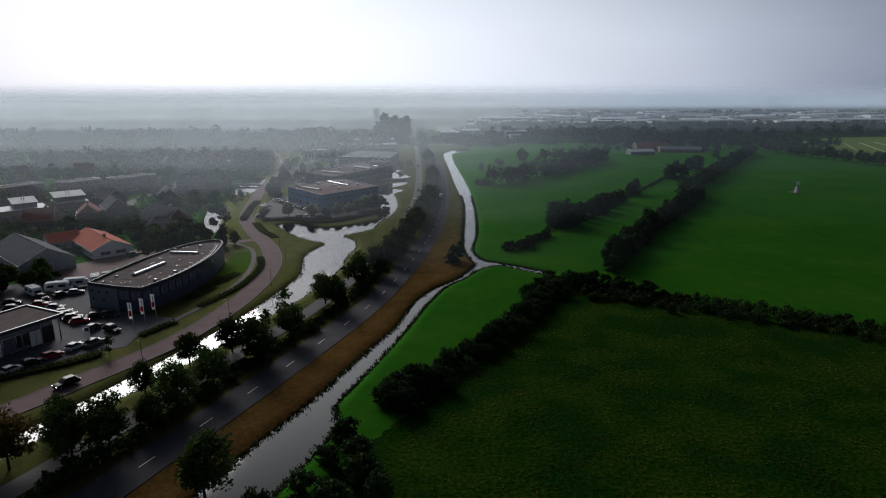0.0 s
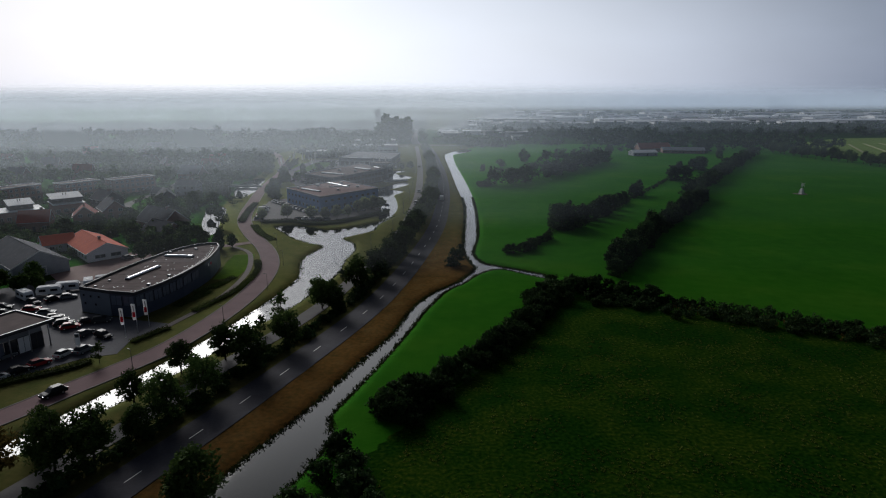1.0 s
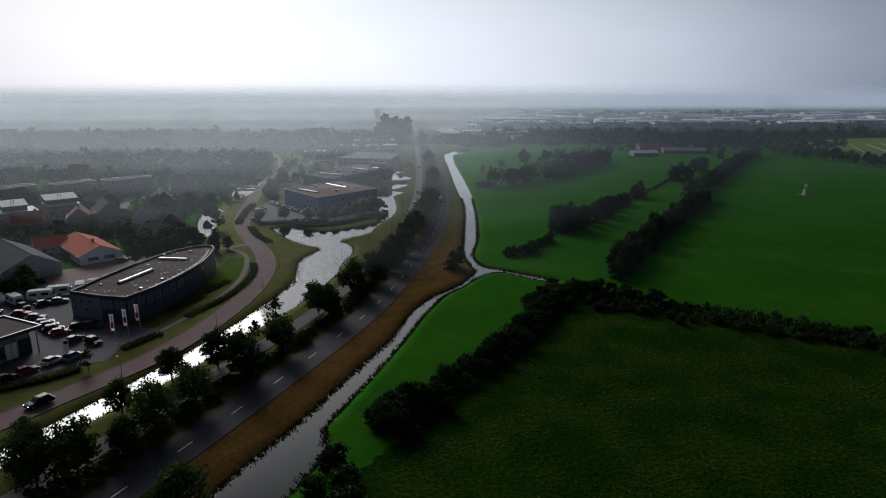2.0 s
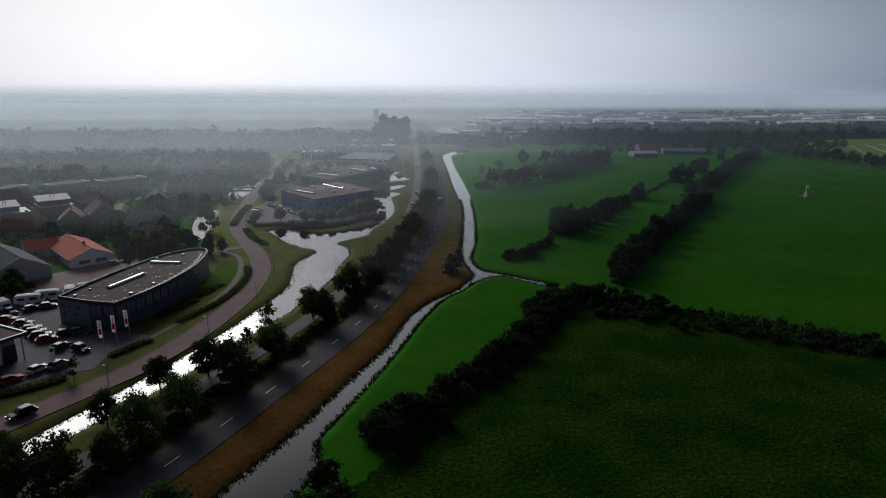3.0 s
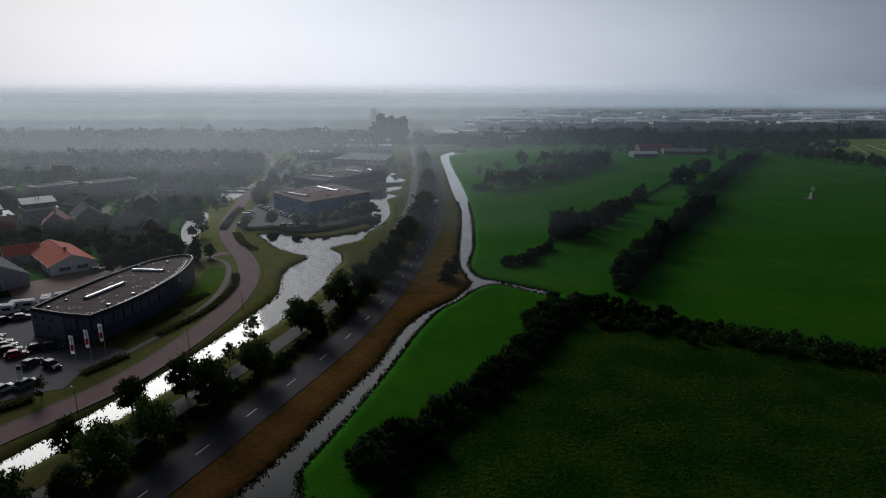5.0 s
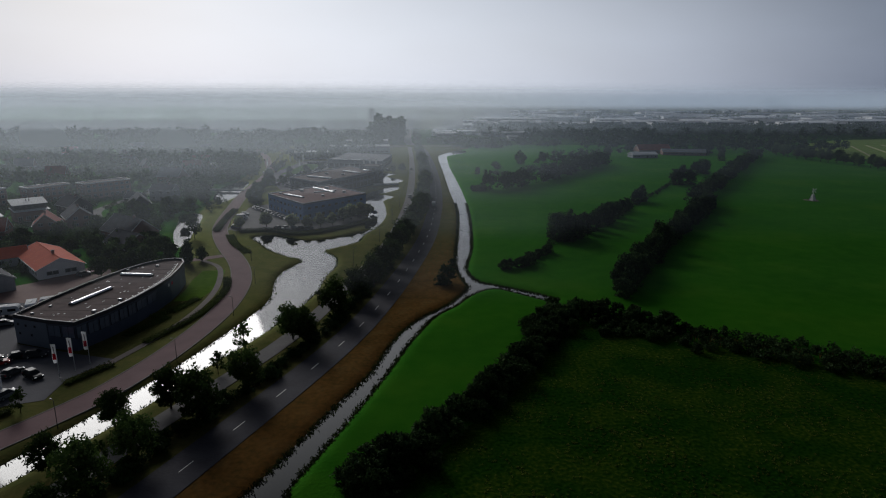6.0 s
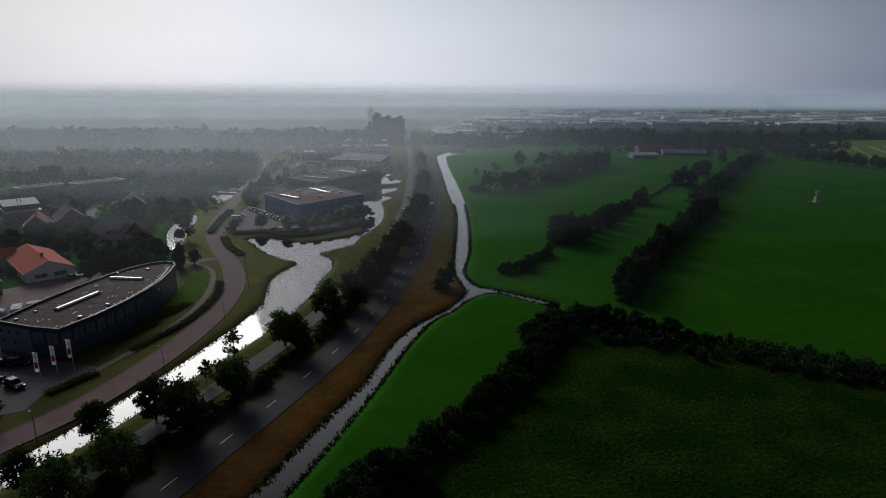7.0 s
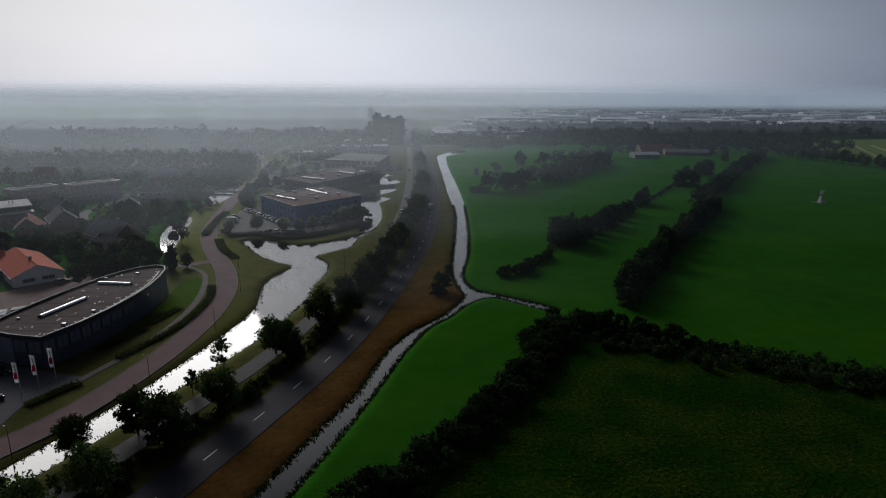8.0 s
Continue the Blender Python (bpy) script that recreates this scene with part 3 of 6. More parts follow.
def ground():
    xs = lines((-9400, -1000, 700), (-1000, -300, 60), (-300, -145, 5), (-145, 36, 1.2), (36, 120, 4), (120, 500, 12), (500, 1000, 60), (1000, 9400, 700))
    ys = lines((-600, 30, 50), (30, 300, 1.2), (300, 480, 2.2), (480, 720, 4), (720, 1200, 40), (1200, 9000, 600))
    gx, gy = np.meshgrid(xs, ys)
    pts = np.stack([gx.ravel(), gy.ravel()], 1)
    near = (pts[:, 0] > -150) & (pts[:, 0] < 40) & (pts[:, 1] > 20) & (pts[:, 1] < 700)
    d = np.full(len(pts), 50.0)
    sub = pts[near]
    best = np.full(len(sub), 50.0)
    for w in WATERS:
        lo, hi = w.min(0) - 6, w.max(0) + 6
        close = ((sub > lo) & (sub < hi)).all(1)
        q = sub[close]
        e = distance(w, q)
        e[inside(w, q)] *= -1
        best[close] = np.minimum(best[close], e)
    d[near] = best
    s = np.clip((d + 2.2) / 4.0, 0, 1)
    z = -1.0 + s * s * (3 - 2 * s)
    rolling = np.array([noise.noise((x * 0.02, y * 0.02, 0)) + 0.5 * noise.noise((x * 0.09, y * 0.09, 4)) for x, y in pts])
    z += rolling * 0.05 * np.clip((d - 3) / 3, 0, 1)
    # land cover: dry verge, lush pasture, rough meadow
    cover = np.zeros((len(pts), 4))
    cover[:, 3] = 1
    canal_mid = np.array([(-60, 0), (-40, 48), (-28, 80), (-24, 94), (-20.8, 104), (-17.2, 116), (-12.7, 131), (-10.7, 142), (-8, 152), (-4.4, 161), (0.4, 168), (5, 178), (6.4, 190), (5, 215), (6.5, 270), (6, 312), (2.5, 390), (-2.5, 470), (-7, 590), (4, 650), (20, 690)])
    inner = np.interp(pts[:, 1], canal_mid[:, 1], canal_mid[:, 0])
    mx = np.interp(pts[:, 1], MAIN[:, 1], MAIN[:, 0])
    dry = (pts[:, 0] > mx) & (pts[:, 0] < inner) & (pts[:, 1] < 660)
    east = (pts[:, 0] >= inner) & (pts[:, 1] < 780)
    rough = inside(np.array([(-14, 80), (-8, 90), (10, 118), (22, 142), (32, 155), (52, 146), (72, 136), (104, 119), (300, 60), (600, -100), (600, -600), (-60, -600), (-30, 50)]), pts)
    wx = np.interp(pts[:, 1], SERV[:, 1], SERV[:, 0])
    olive = (pts[:, 0] < wx) & (pts[:, 0] > wx - 30) & (pts[:, 1] < 650)
    cover[dry, 0] = np.where(pts[dry, 1] < 150, 1.0, np.interp(pts[dry, 1], (150, 260), (0.8, 0.38)))
    cover[olive, 0] = 0.22
    cover[east, 1] = 1
    cover[rough, 2] = 1
    gardens = (pts[:, 0] < -114) & (pts[:, 1] > 140) & (pts[:, 1] < 260) | (pts[:, 1] > 735) & (pts[:, 1] < 1100)
    cover[gardens, 2] = 0.8
    street = np.interp(pts[:, 1], BRICK[:, 1], BRICK[:, 0])
    cover[(pts[:, 0] < street - 14) & (pts[:, 1] > 212), 2] = 0.75
    nx, ny = len(xs), len(ys)
    i = (np.arange(ny - 1)[:, None] * nx + np.arange(nx - 1)).ravel()
    me = bpy.data.meshes.new("ground")
    me.from_pydata(np.column_stack([pts, z]).tolist(), [], np.stack([i, i + 1, i + nx + 1, i + nx], 1).tolist())
    me.attributes.new("cover", "FLOAT_COLOR", "POINT").data.foreach_set("color", cover.ravel())
    me.polygons.foreach_set("use_smooth", [True] * len(me.polygons))
    me.materials.append(LAND)
    tagged(new("ground", me), "flat green pasture, dry brown verges and lawns", "ground", kind="structure")


ground()
tagged(Mesh().add([(-150, 20, WATER_Z), (45, 20, WATER_Z), (45, 700, WATER_Z), (-150, 700, WATER_Z)], [(0, 1, 2, 3)]).part("water", WATER), "still grey water in canals and ponds", "water", kind="structure")

# ---- roads and paving ----
def road(name, line, half, z, material, label, dashes=0.0, phase=(0, 0), edge=None):
    ob = tagged(strip(line, -half, half, z).part(name, material), label, "road", kind="structure")
    if dashes:
        seg = np.concatenate([[0], np.cumsum(np.linalg.norm(np.diff(line, axis=0), axis=1))])
        s0 = seg[np.argmin(np.hypot(*(line - np.array(phase)).T))]
        me = Mesh().box(-1.5, -0.075, 0.0, 1.5, 0.075, 0.012).data("dash", LINE)
        for (x, y), a in along(line, dashes, s0 % dashes):
            part("dash", me, ob, pose(x, y, z - 0.004, 0, 0, a))
    if edge is not None:
        for k in (-1, 1):
            strip(line, k * half - 0.12, k * half + 0.12, z + 0.05, 0.3).part("kerb", edge, ob)
    return ob


KERB = surface("concrete_kerb", (0.13, 0.115, 0.11), (0.21, 0.19, 0.18), 0.8, 0.9, 0.2)
road("main_road", MAIN, 3.5, 0.09, ASPHALT, "worn dark asphalt road with dashed centre line", 12.0, (-46.1, 73.8))
road("service_road", SERV, 2.1, 0.085, SERVICE, "pale narrow asphalt service road beside the trees")
road("brick_road", BRICK, 2.95, 0.085, BRICKROAD, "reddish clinker-paved winding street", edge=KERB)
LINK = curve([(-215, 640), (-150, 668), (-100, 690), (-60, 712), (-40, 722), (0, 726), (60, 722)], 4)
road("cross_road", LINK, 3.5, 0.08, SERVICE, "pale cross road at the far roundabout")
NORTH_ROAD = curve([(-46, 735), (-58, 848), (-77, 1214), (-110, 1900), (-150, 3000)], 20)
road("north_road", NORTH_ROAD, 5.0, 0.09, SERVICE, "long straight pale road running into the mist")
PATHWAY = curve([(-68.5, 131), (-64.5, 150), (-64, 169), (-66.8, 186), (-73, 203), (-82, 212)], 1.5)
road("footpath", PATHWAY, 0.8, 0.08, surface("path_paving", (0.13, 0.105, 0.10), (0.2, 0.165, 0.155), 0.5, 0.9, 0.2, 0.0), "narrow pale concrete footpath along the grass strip")
HOUSE_LANE = curve([(-160, 286), (-168, 300), (-171, 319), (-171.5, 340), (-173, 358), (-180, 385), (-187, 414)], 3)
road("house_lane", HOUSE_LANE, 2.5, 0.07, SERVICE, "pale lane between the brick houses")
SIDE_LANE = curve([(-77, 218), (-84, 213), (-92, 209), (-100, 206)], 2)
road("side_lane", SIDE_LANE, 2.0, 0.075, BRICKROAD, "short clinker lane off the winding street")
isle = [(-46 + 11 * math.cos(k * 0.3142), 724 + 11 * math.sin(k * 0.3142)) for k in range(20)]
tagged(Mesh().prism(isle, -0.2, 0.35).part("roundabout", LAND), "round grassy traffic island", "roundabout", kind="structure")


def paving(name, poly, z, material, label):
    tagged(Mesh().prism(poly, z - 0.4, z).part(name, material), label, "pavement", kind="structure")


paving("showroom_forecourt", [(-71.5, 116), (-77, 113.8), (-89, 100), (-103, 84), (-140, 105), (-140, 150), (-118, 170), (-104, 170), (-95, 160), (-94, 141), (-78, 136), (-68.5, 133.5), (-72.5, 124)], 0.06, PAVING, "dark grey paved forecourt full of parked cars")
paving("yard", [(-104, 168), (-95.5, 163), (-93, 180), (-106, 200), (-113, 205), (-120.5, 186), (-128, 178), (-118, 168)], 0.075, REDPAVING, "reddish paved yard beside the white house")
paving("office_car_park", [(-91, 260), (-99, 312), (-93, 322), (-64, 288), (-42, 300), (-37, 288), (-42, 272), (-55, 262), (-62, 256), (-84, 258)], 0.06, SERVICE, "pale paved car park of the blue office")
paving("dealer_car_park", [(-100, 372), (-128, 440), (-128, 545), (-98, 545), (-92, 440), (-70, 440), (-66, 380)], 0.06, PAVING, "grey car park of the dark showroom")
paving("dealer_lawn", [(-121, 448), (-120, 520), (-103, 520), (-101, 452)], 0.09, surface("dealer_grass", (0.05, 0.12, 0.014), (0.09, 0.17, 0.024), 0.3, 1.0, 0.3, 0.0, spec=0.0), "bright green lawn ringed with parked cars")
paving("lawn", [(-76.6, 199), (-70, 200.5), (-67.2, 190), (-66.2, 180), (-66.4, 171), (-72.6, 170), (-74, 181), (-75.6, 188.5)], 0.05, surface("bright_lawn", (0.07, 0.14, 0.016), (0.12, 0.20, 0.026), 0.5, 1.0, 0.4, 0.0, fine=14, spec=0.0), "bright mown lawn beside the ship-shaped building")
paving("far_lawn", [(-140, 470), (-106, 462), (-104, 510), (-128, 530)], 0.05, bpy.data.materials["bright_lawn"], "bright green lawn with white flags")

def mown_field():
    """Paler field beyond the tree row, with cut grass lying in rows."""
    q = [(345, 622), (430, 768), (520, 850), (640, 880), (760, 780), (560, 560), (440, 520)]
    root = tagged(Mesh().prism(q, -0.3, 0.06).part("mown_field", surface("mown_grass", (0.10, 0.17, 0.035), (0.16, 0.22, 0.06), 0.08, 1.0, 0.3, 0.0, fine=16, spec=0.0)), "pale mown field with rows of cut grass", "field", kind="structure")
    straw = surface("cut_grass", (0.24, 0.26, 0.12), (0.34, 0.34, 0.18), 0.5, 1.0, 0.4, spec=0.0)
    for k in range(9):
        line = curve([(400 + 30 * k, 600 + 9 * k), (470 + 24 * k, 740 + 9 * k)], 6)
        strip(line, -1.3, 1.3, 0.3, 0.3).part("cut_row", straw, root)


mown_field()

# ---- plants ----
rng = np.random.default_rng(7)


def leaves(centres, radii, per, size, flat=0.8):
    """Leaf faces scattered round each centre: corners and faces."""
    c = np.repeat(np.asarray(centres, float), per, 0)
    r = np.repeat(np.asarray(radii, float), per)
    k = len(c)
    d = rng.normal(size=(k, 3))
    d /= np.linalg.norm(d, axis=1)[:, None]
    p = c + d * (r * rng.uniform(0.35, 1.0, k) ** 0.6)[:, None] * np.array([1, 1, flat])
    u = rng.normal(size=(k, 3))
    u /= np.linalg.norm(u, axis=1)[:, None]
    w = np.cross(u, d + 0.35 * rng.normal(size=(k, 3)))
    w /= np.linalg.norm(w, axis=1)[:, None] + 1e-9
    s = size * rng.uniform(0.6, 1.3, k)[:, None]
    quad = np.stack([p - u * s, p - w * s * 0.6, p + u * s, p + w * s * 0.6], 1)
    return quad.reshape(-1, 3)


def leaf_mesh(name, quads, material):
    me = bpy.data.meshes.new(name)
    n = len(quads) // 4
    me.vertices.add(4 * n)
    me.vertices.foreach_set("co", np.ascontiguousarray(quads, np.float32).ravel())
    me.loops.add(4 * n)
    me.loops.foreach_set("vertex_index", np.arange(4 * n, dtype=np.int32))
    me.polygons.add(n)
    me.polygons.foreach_set("loop_start", np.arange(0, 4 * n, 4, dtype=np.int32))
    me.materials.append(material)
    me.update(calc_edges=True)
    return me


def crown_points(n, radius, height, base, lobes, full=2.0):
    """Clump centres that fill an uneven crown."""
    bumps = rng.normal(size=(lobes, 3))
    bumps /= np.linalg.norm(bumps, axis=1)[:, None]
    out = []
    while len(out) < n:
        d = rng.normal(size=3)
        d /= np.sum(np.abs(d) ** full) ** (1 / full)
        reach = 0.54 + 0.54 * max((d @ bumps.T).max() / np.linalg.norm(d), 0) ** 3
        q = d * reach * rng.uniform(0.35, 1.0) ** 0.45
        z = base + height * (0.5 + 0.5 * (max(-1.0, 1.6 * q[2]) if base < 0.1 and q[2] < 0 else q[2]))
        out.append((q[0] * radius * (1.05 - 0.25 * q[2]), q[1] * radius * (1.05 - 0.25 * q[2]), z))
    return np.array(out)


def tree(label, height=9.5, radius=3.6, material=None, clumps=105, per=30, size=0.25, trunk=0.17, group="", name="tree", base=0.15, full=2.3):
    """Tapered trunk, limbs that reach into the crown, and a crown of leaf clumps."""
    root = thing(name, label, "tree" if name == "tree" else "shrub", group)
    wood = Mesh()
    bend = rng.normal(size=2) * 0.25
    pts = [Vector((0, 0, -0.15)), Vector((bend[0] * 0.4, bend[1] * 0.4, height * 0.28)), Vector((bend[0], bend[1], height * 0.55)), Vector((bend[0] * 1.2, bend[1] * 0.8, height * 0.86))]
    for i, (a, b) in enumerate(zip(pts, pts[1:])):
        wood.tube(a, b, trunk * (1.15 - 0.35 * i), trunk * (0.8 - 0.33 * i) + 0.01, 7)
    c = crown_points(clumps, radius * 0.86, height * (1 - base) * 0.9, height * base, 9, full)
    for k in range(7 if name == "tree" else 3):
        q = Vector(c[int(rng.integers(len(c)))])
        s = pts[1].lerp(pts[2], float(rng.uniform(0, 1)))
        m = s.lerp(q, 0.55) + Vector((0, 0, 0.35))
        wood.tube(s, m, trunk * 0.45, trunk * 0.27, 5)
        wood.tube(m, q, trunk * 0.27, 0.02, 5)
    wood.part("trunk", BARK, root, smooth=True)
    rad = rng.uniform(0.15, 0.32, len(c)) * radius
    part("crown", leaf_mesh("crown", np.vstack([leaves(c, rad, per, size), leaves(c * np.array([0.72, 0.72, 0.9]), rad, 2, size * 2.6)]), material or LEAF), root)
    return root


PLANTED = set()


def plant(pattern, x, y, scale=1.0, tall=1.0, z=0.0):
    """The first use places the pattern itself, later ones a copy."""
    m = pose(x, y, z, 0, 0, float(rng.uniform(0, 360))) @ Matrix.Diagonal((scale, scale, scale * tall, 1))
    if pattern.name not in PLANTED:
        PLANTED.add(pattern.name)
        pattern.matrix_basis = m
        return pattern
    keep = pattern.scale.copy()
    pattern.scale = (1, 1, 1)
    ob = copy_thing(pattern, m)
    pattern.scale = keep
    return ob


ROADSIDE = [tree("leafy dark green roadside tree with rounded crown", 9.5, 3.7, LEAF, 115, 25, 0.23, group="roadside trees") for _ in range(4)]
ROADSIDE_FAR = [tree("leafy green tree in the long roadside row", 9.5, 3.7, LEAF, 70, 17, 0.34, group="roadside trees") for _ in range(3)]
SAPLING = [tree("slim sparse young tree on the canal bank", 8.0, 1.9, LEAF, 26, 26, 0.2, 0.08, "bank saplings") for _ in range(2)]
GOLDEN = tree("roadside tree with yellowing leaves", 9.0, 3.7, LEAF_GOLD)
FIELD_TREE = [tree("dense dark field-edge tree", 11.5, 4.6, LEAF_DARK, 100, 17, 0.42, 0.22, "field-edge trees", base=0.0, full=3.2) for _ in range(4)]
SHRUB = [tree("dense dark hedgerow shrub", 4.4, 2.5, LEAF_DARK, 48, 18, 0.24, 0.07, "hedgerow shrubs", "shrub", base=0.0, full=3.2) for _ in range(4)]
LOWSHRUB = [tree("low dark shrub under the roadside trees", 1.9, 1.6, LEAF_DARK, 18, 16, 0.22, 0.04, "verge shrubs", "shrub", base=0.02) for _ in range(3)]
CONIFER = tree("tall narrow dark conifer by the lane", 10.0, 2.2, LEAF_DARK, 80, 34, 0.24, 0.15, "", base=0.03)
GARDEN = [tree("green garden tree among the houses", 8.0, 3.8, LEAF, 60, 18, 0.4, 0.16, "garden trees", base=0.12) for _ in range(3)]
ROUNDTREE = [tree("small round clipped car park tree", 5.4, 2.4, LEAF_PALE, 50, 30, 0.28, 0.12, "car park trees", base=0.16) for _ in range(2)]

for x, y, s in ((-34.6, 145, 0.98), (-30.8, 142, 0.95), (-37, 120, 0.98), (-47.6, 113.4, 0.95), (-41.6, 110, 1.12), (-53.8, 107, 0.78), (-45.6, 98, 0.92), (-48, 89.2, 1.02), (-56.6, 94.6, 0.74), (-50.2, 83, 0.72), (-57.4, 74.5, 1.02), (-52.6, 76, 1.08), (-63.5, 82.2, 0.72),
                (-34, 65.5, 1.15), (-28.2, 160.5, 1.1), (-24.3, 172, 1.08), (-21.4, 185, 1.05), (-20.4, 195.5, 1.08), (-18.5, 206, 1.05), (-62, 60, 1.0)):
    plant(ROADSIDE[int(rng.integers(4))], x, y, s * 1.04)
for (x, y), a in along(side(MAIN, -7.0), 6.4, 226):
    if 213 < y < 640:
        plant(ROADSIDE_FAR[int(rng.integers(3))], x + rng.normal() * 0.5, y + rng.normal() * 0.8, rng.uniform(0.95, 1.2))
for x, y, s in ((-42.9, 137.4, 1.1), (-44.6, 127, 0.8), (-72.5, 111.5, 0.72), (-50.5, 97.5, 0.6)):
    plant(SAPLING[int(rng.integers(2))], x, y, s)
plant(GOLDEN, -65, 72, 1.1)
for (x, y), a in along(side(MAIN, -6.6), 3.4, 50):
    if y < 210:
        plant(LOWSHRUB[int(rng.integers(3))], x + rng.normal() * 0.9, y, rng.uniform(0.75, 1.5))
for x, y, s in ((-34.5, 174, 0.6), (-36, 158, 0.5), (-0.5, 188.5, 1.35), (-2.5, 186, 0.8), (1, 207, 0.6), (-17.5, 79, 1.1), (-15.5, 75, 1.1), (-19, 73, 0.9), (-14, 70, 1.2), (-21, 66, 1.1), (-26, 62, 1.1), (-17, 64, 1.2), (-11, 66, 1.0), (-23, 60, 1.2)):
    plant(SHRUB[int(rng.integers(4))], x, y, s)


def hedgerow(points, spacing, patterns, lo, hi, wide, tall=1.0):
    for (x, y), a in along(curve(points, 3), spacing):
        q = rng.normal(size=2) * wide
        plant(patterns[int(rng.integers(len(patterns)))], x + q[0], y + q[1], rng.uniform(lo, hi), tall * rng.uniform(0.85, 1.15))


hedgerow([(-11.5, 89), (-5, 101), (5, 116.5), (14, 131), (22, 147), (28, 159)], 1.25, SHRUB, 0.6, 1.05, 1.0)
hedgerow([(-9.5, 87.5), (-3, 99), (7, 115), (16.5, 130), (25, 147), (31, 156)], 1.7, SHRUB, 0.4, 0.75, 0.9)
hedgerow([(-13, 92), (-8, 99)], 1.6, SHRUB, 0.8, 1.15, 0.9)
hedgerow([(18, 146), (22, 155), (27, 164)], 1.8, SHRUB, 0.75, 1.1, 1.2)
hedgerow([(30, 162), (36, 160), (44, 157), (51, 154)], 1.7, SHRUB, 0.8, 1.2, 1.8)
hedgerow([(36, 152), (46, 149), (58, 143), (70, 138), (82, 133), (100, 124)], 2.2, SHRUB, 0.3, 0.6, 2.6)
hedgerow([(46, 177), (53, 190), (67, 216), (90, 255), (134, 326)], 3.2, FIELD_TREE, 0.52, 0.8, 1.1)
for x, y, s in ((41, 246, 1.0), (45.5, 245, 1.08), (49.5, 249, 0.9), (55, 258, 0.78), (60, 265, 0.8), (66, 275, 0.85), (70.5, 282, 0.8), (76, 292, 0.72), (82, 303, 0.6), (86, 309, 0.6), (97, 331, 0.72), (101, 337, 0.78)):
    plant(FIELD_TREE[int(rng.integers(4))], x, y, s)
hedgerow([(18, 203), (25, 208), (35, 226)], 2.2, SHRUB, 0.55, 0.95, 0.7)
hedgerow([(14, 371), (22, 374)], 2.2, SHRUB, 0.8, 1.1, 0.6)
hedgerow([(319, 622), (322, 566), (331, 528), (334, 495), (342, 462), (350, 430)], 8.5, ROADSIDE, 1.15, 1.5, 1.2)
for x, y, s in ((143, 402, 0.95), (147, 405, 1.1), (153, 404, 0.85), (177, 458, 0.9), (184, 462, 1.0), (190, 470, 0.9), (20, 455, 0.5),
                (150, 600, 1.0), (250, 620, 1.1), (262, 640, 1.0), (240, 560, 0.9), (196, 690, 1.1), (236, 690, 1.2)):
    plant(FIELD_TREE[int(rng.integers(4))], x, y, s)
for x, y in ((-105, 193), (-103, 199), (-101, 205), (-107, 206), (-100, 213), (-106, 215), (-112, 214), (-96, 203), (-99, 222), (-108, 224), (-116, 222), (-94, 215)):
    plant(GARDEN[int(rng.integers(3))], x, y, rng.uniform(0.75, 1.0))
plant(CONIFER, -84.5, 207.5, 0.95)
plant(SAPLING[0], -97.5, 243.5, 1.5)
plant(SAPLING[1], -100, 246, 1.3)
for x, y in ((-87.5, 211, ), (-90, 206), (-81.5, 211)):
    plant(GARDEN[int(rng.integers(3))], x, y, 0.55, 1.2)
for x, y, s in ((-76.6, 266, 1.3), (-65.1, 263, 1.3), (-59.3, 264, 1.1), (-54.2, 267, 1.25), (-49.8, 271, 1.1), (-46.6, 279, 1.3), (-43.6, 283, 1.45), (-40, 288, 1.4), (-37.5, 292, 1.2), (-86.5, 262, 1.1)):
    plant(ROUNDTREE[int(rng.integers(2))], x, y, s)
for (x, y), a in along(curve([(-97, 316), (-103, 332), (-108, 350), (-112, 372), (-108, 384)], 3), 5.0):
    plant(GARDEN[int(rng.integers(3))], x + rng.normal(), y, rng.uniform(0.6, 0.95))
for x, y, s in ((-104, 392, 0.9), (-112, 398, 0.8), (-119, 410, 0.9), (-107, 420, 0.8), (-124, 432, 0.9), (-101, 446, 0.8), (-116, 452, 0.8), (-128, 462, 0.9), (-108, 470, 0.7), (-132, 492, 0.8), (-97, 474, 0.8), (-102, 404, 0.7), (-42, 462, 0.7), (-36, 470, 0.8),
                (-113, 270, 0.65), (-150, 224, 0.8), (-140, 226, 0.7), (-132, 222, 0.8), (-158, 236, 0.8), (-150, 245, 0.9), (-140, 250, 0.8), (-146, 262, 0.8), (-122, 222, 0.6), (-128, 262, 0.8), (-134, 276, 0.9), (-128, 290, 0.8), (-142, 290, 0.8), (-150, 300, 0.9),
                (-136, 305, 0.9), (-128, 312, 0.9), (-126, 325, 0.8), (-140, 322, 0.7), (-135, 345, 0.9), (-140, 360, 1.0), (-145, 380, 1.0), (-116, 318, 0.6), (-118, 230, 0.9), (-110, 236, 0.7),
                (-122, 165, 0.9), (-128, 158, 1.0), (-118, 160, 0.7), (-135, 153, 1.0), (-124, 150, 1.0), (-131, 145, 1.0), (-120, 156, 0.8), (-140, 214, 0.6), (-146, 210, 0.7), (-126, 196, 0.3), (-131, 200, 0.35)):
    plant(GARDEN[int(rng.integers(3))], x, y, s)



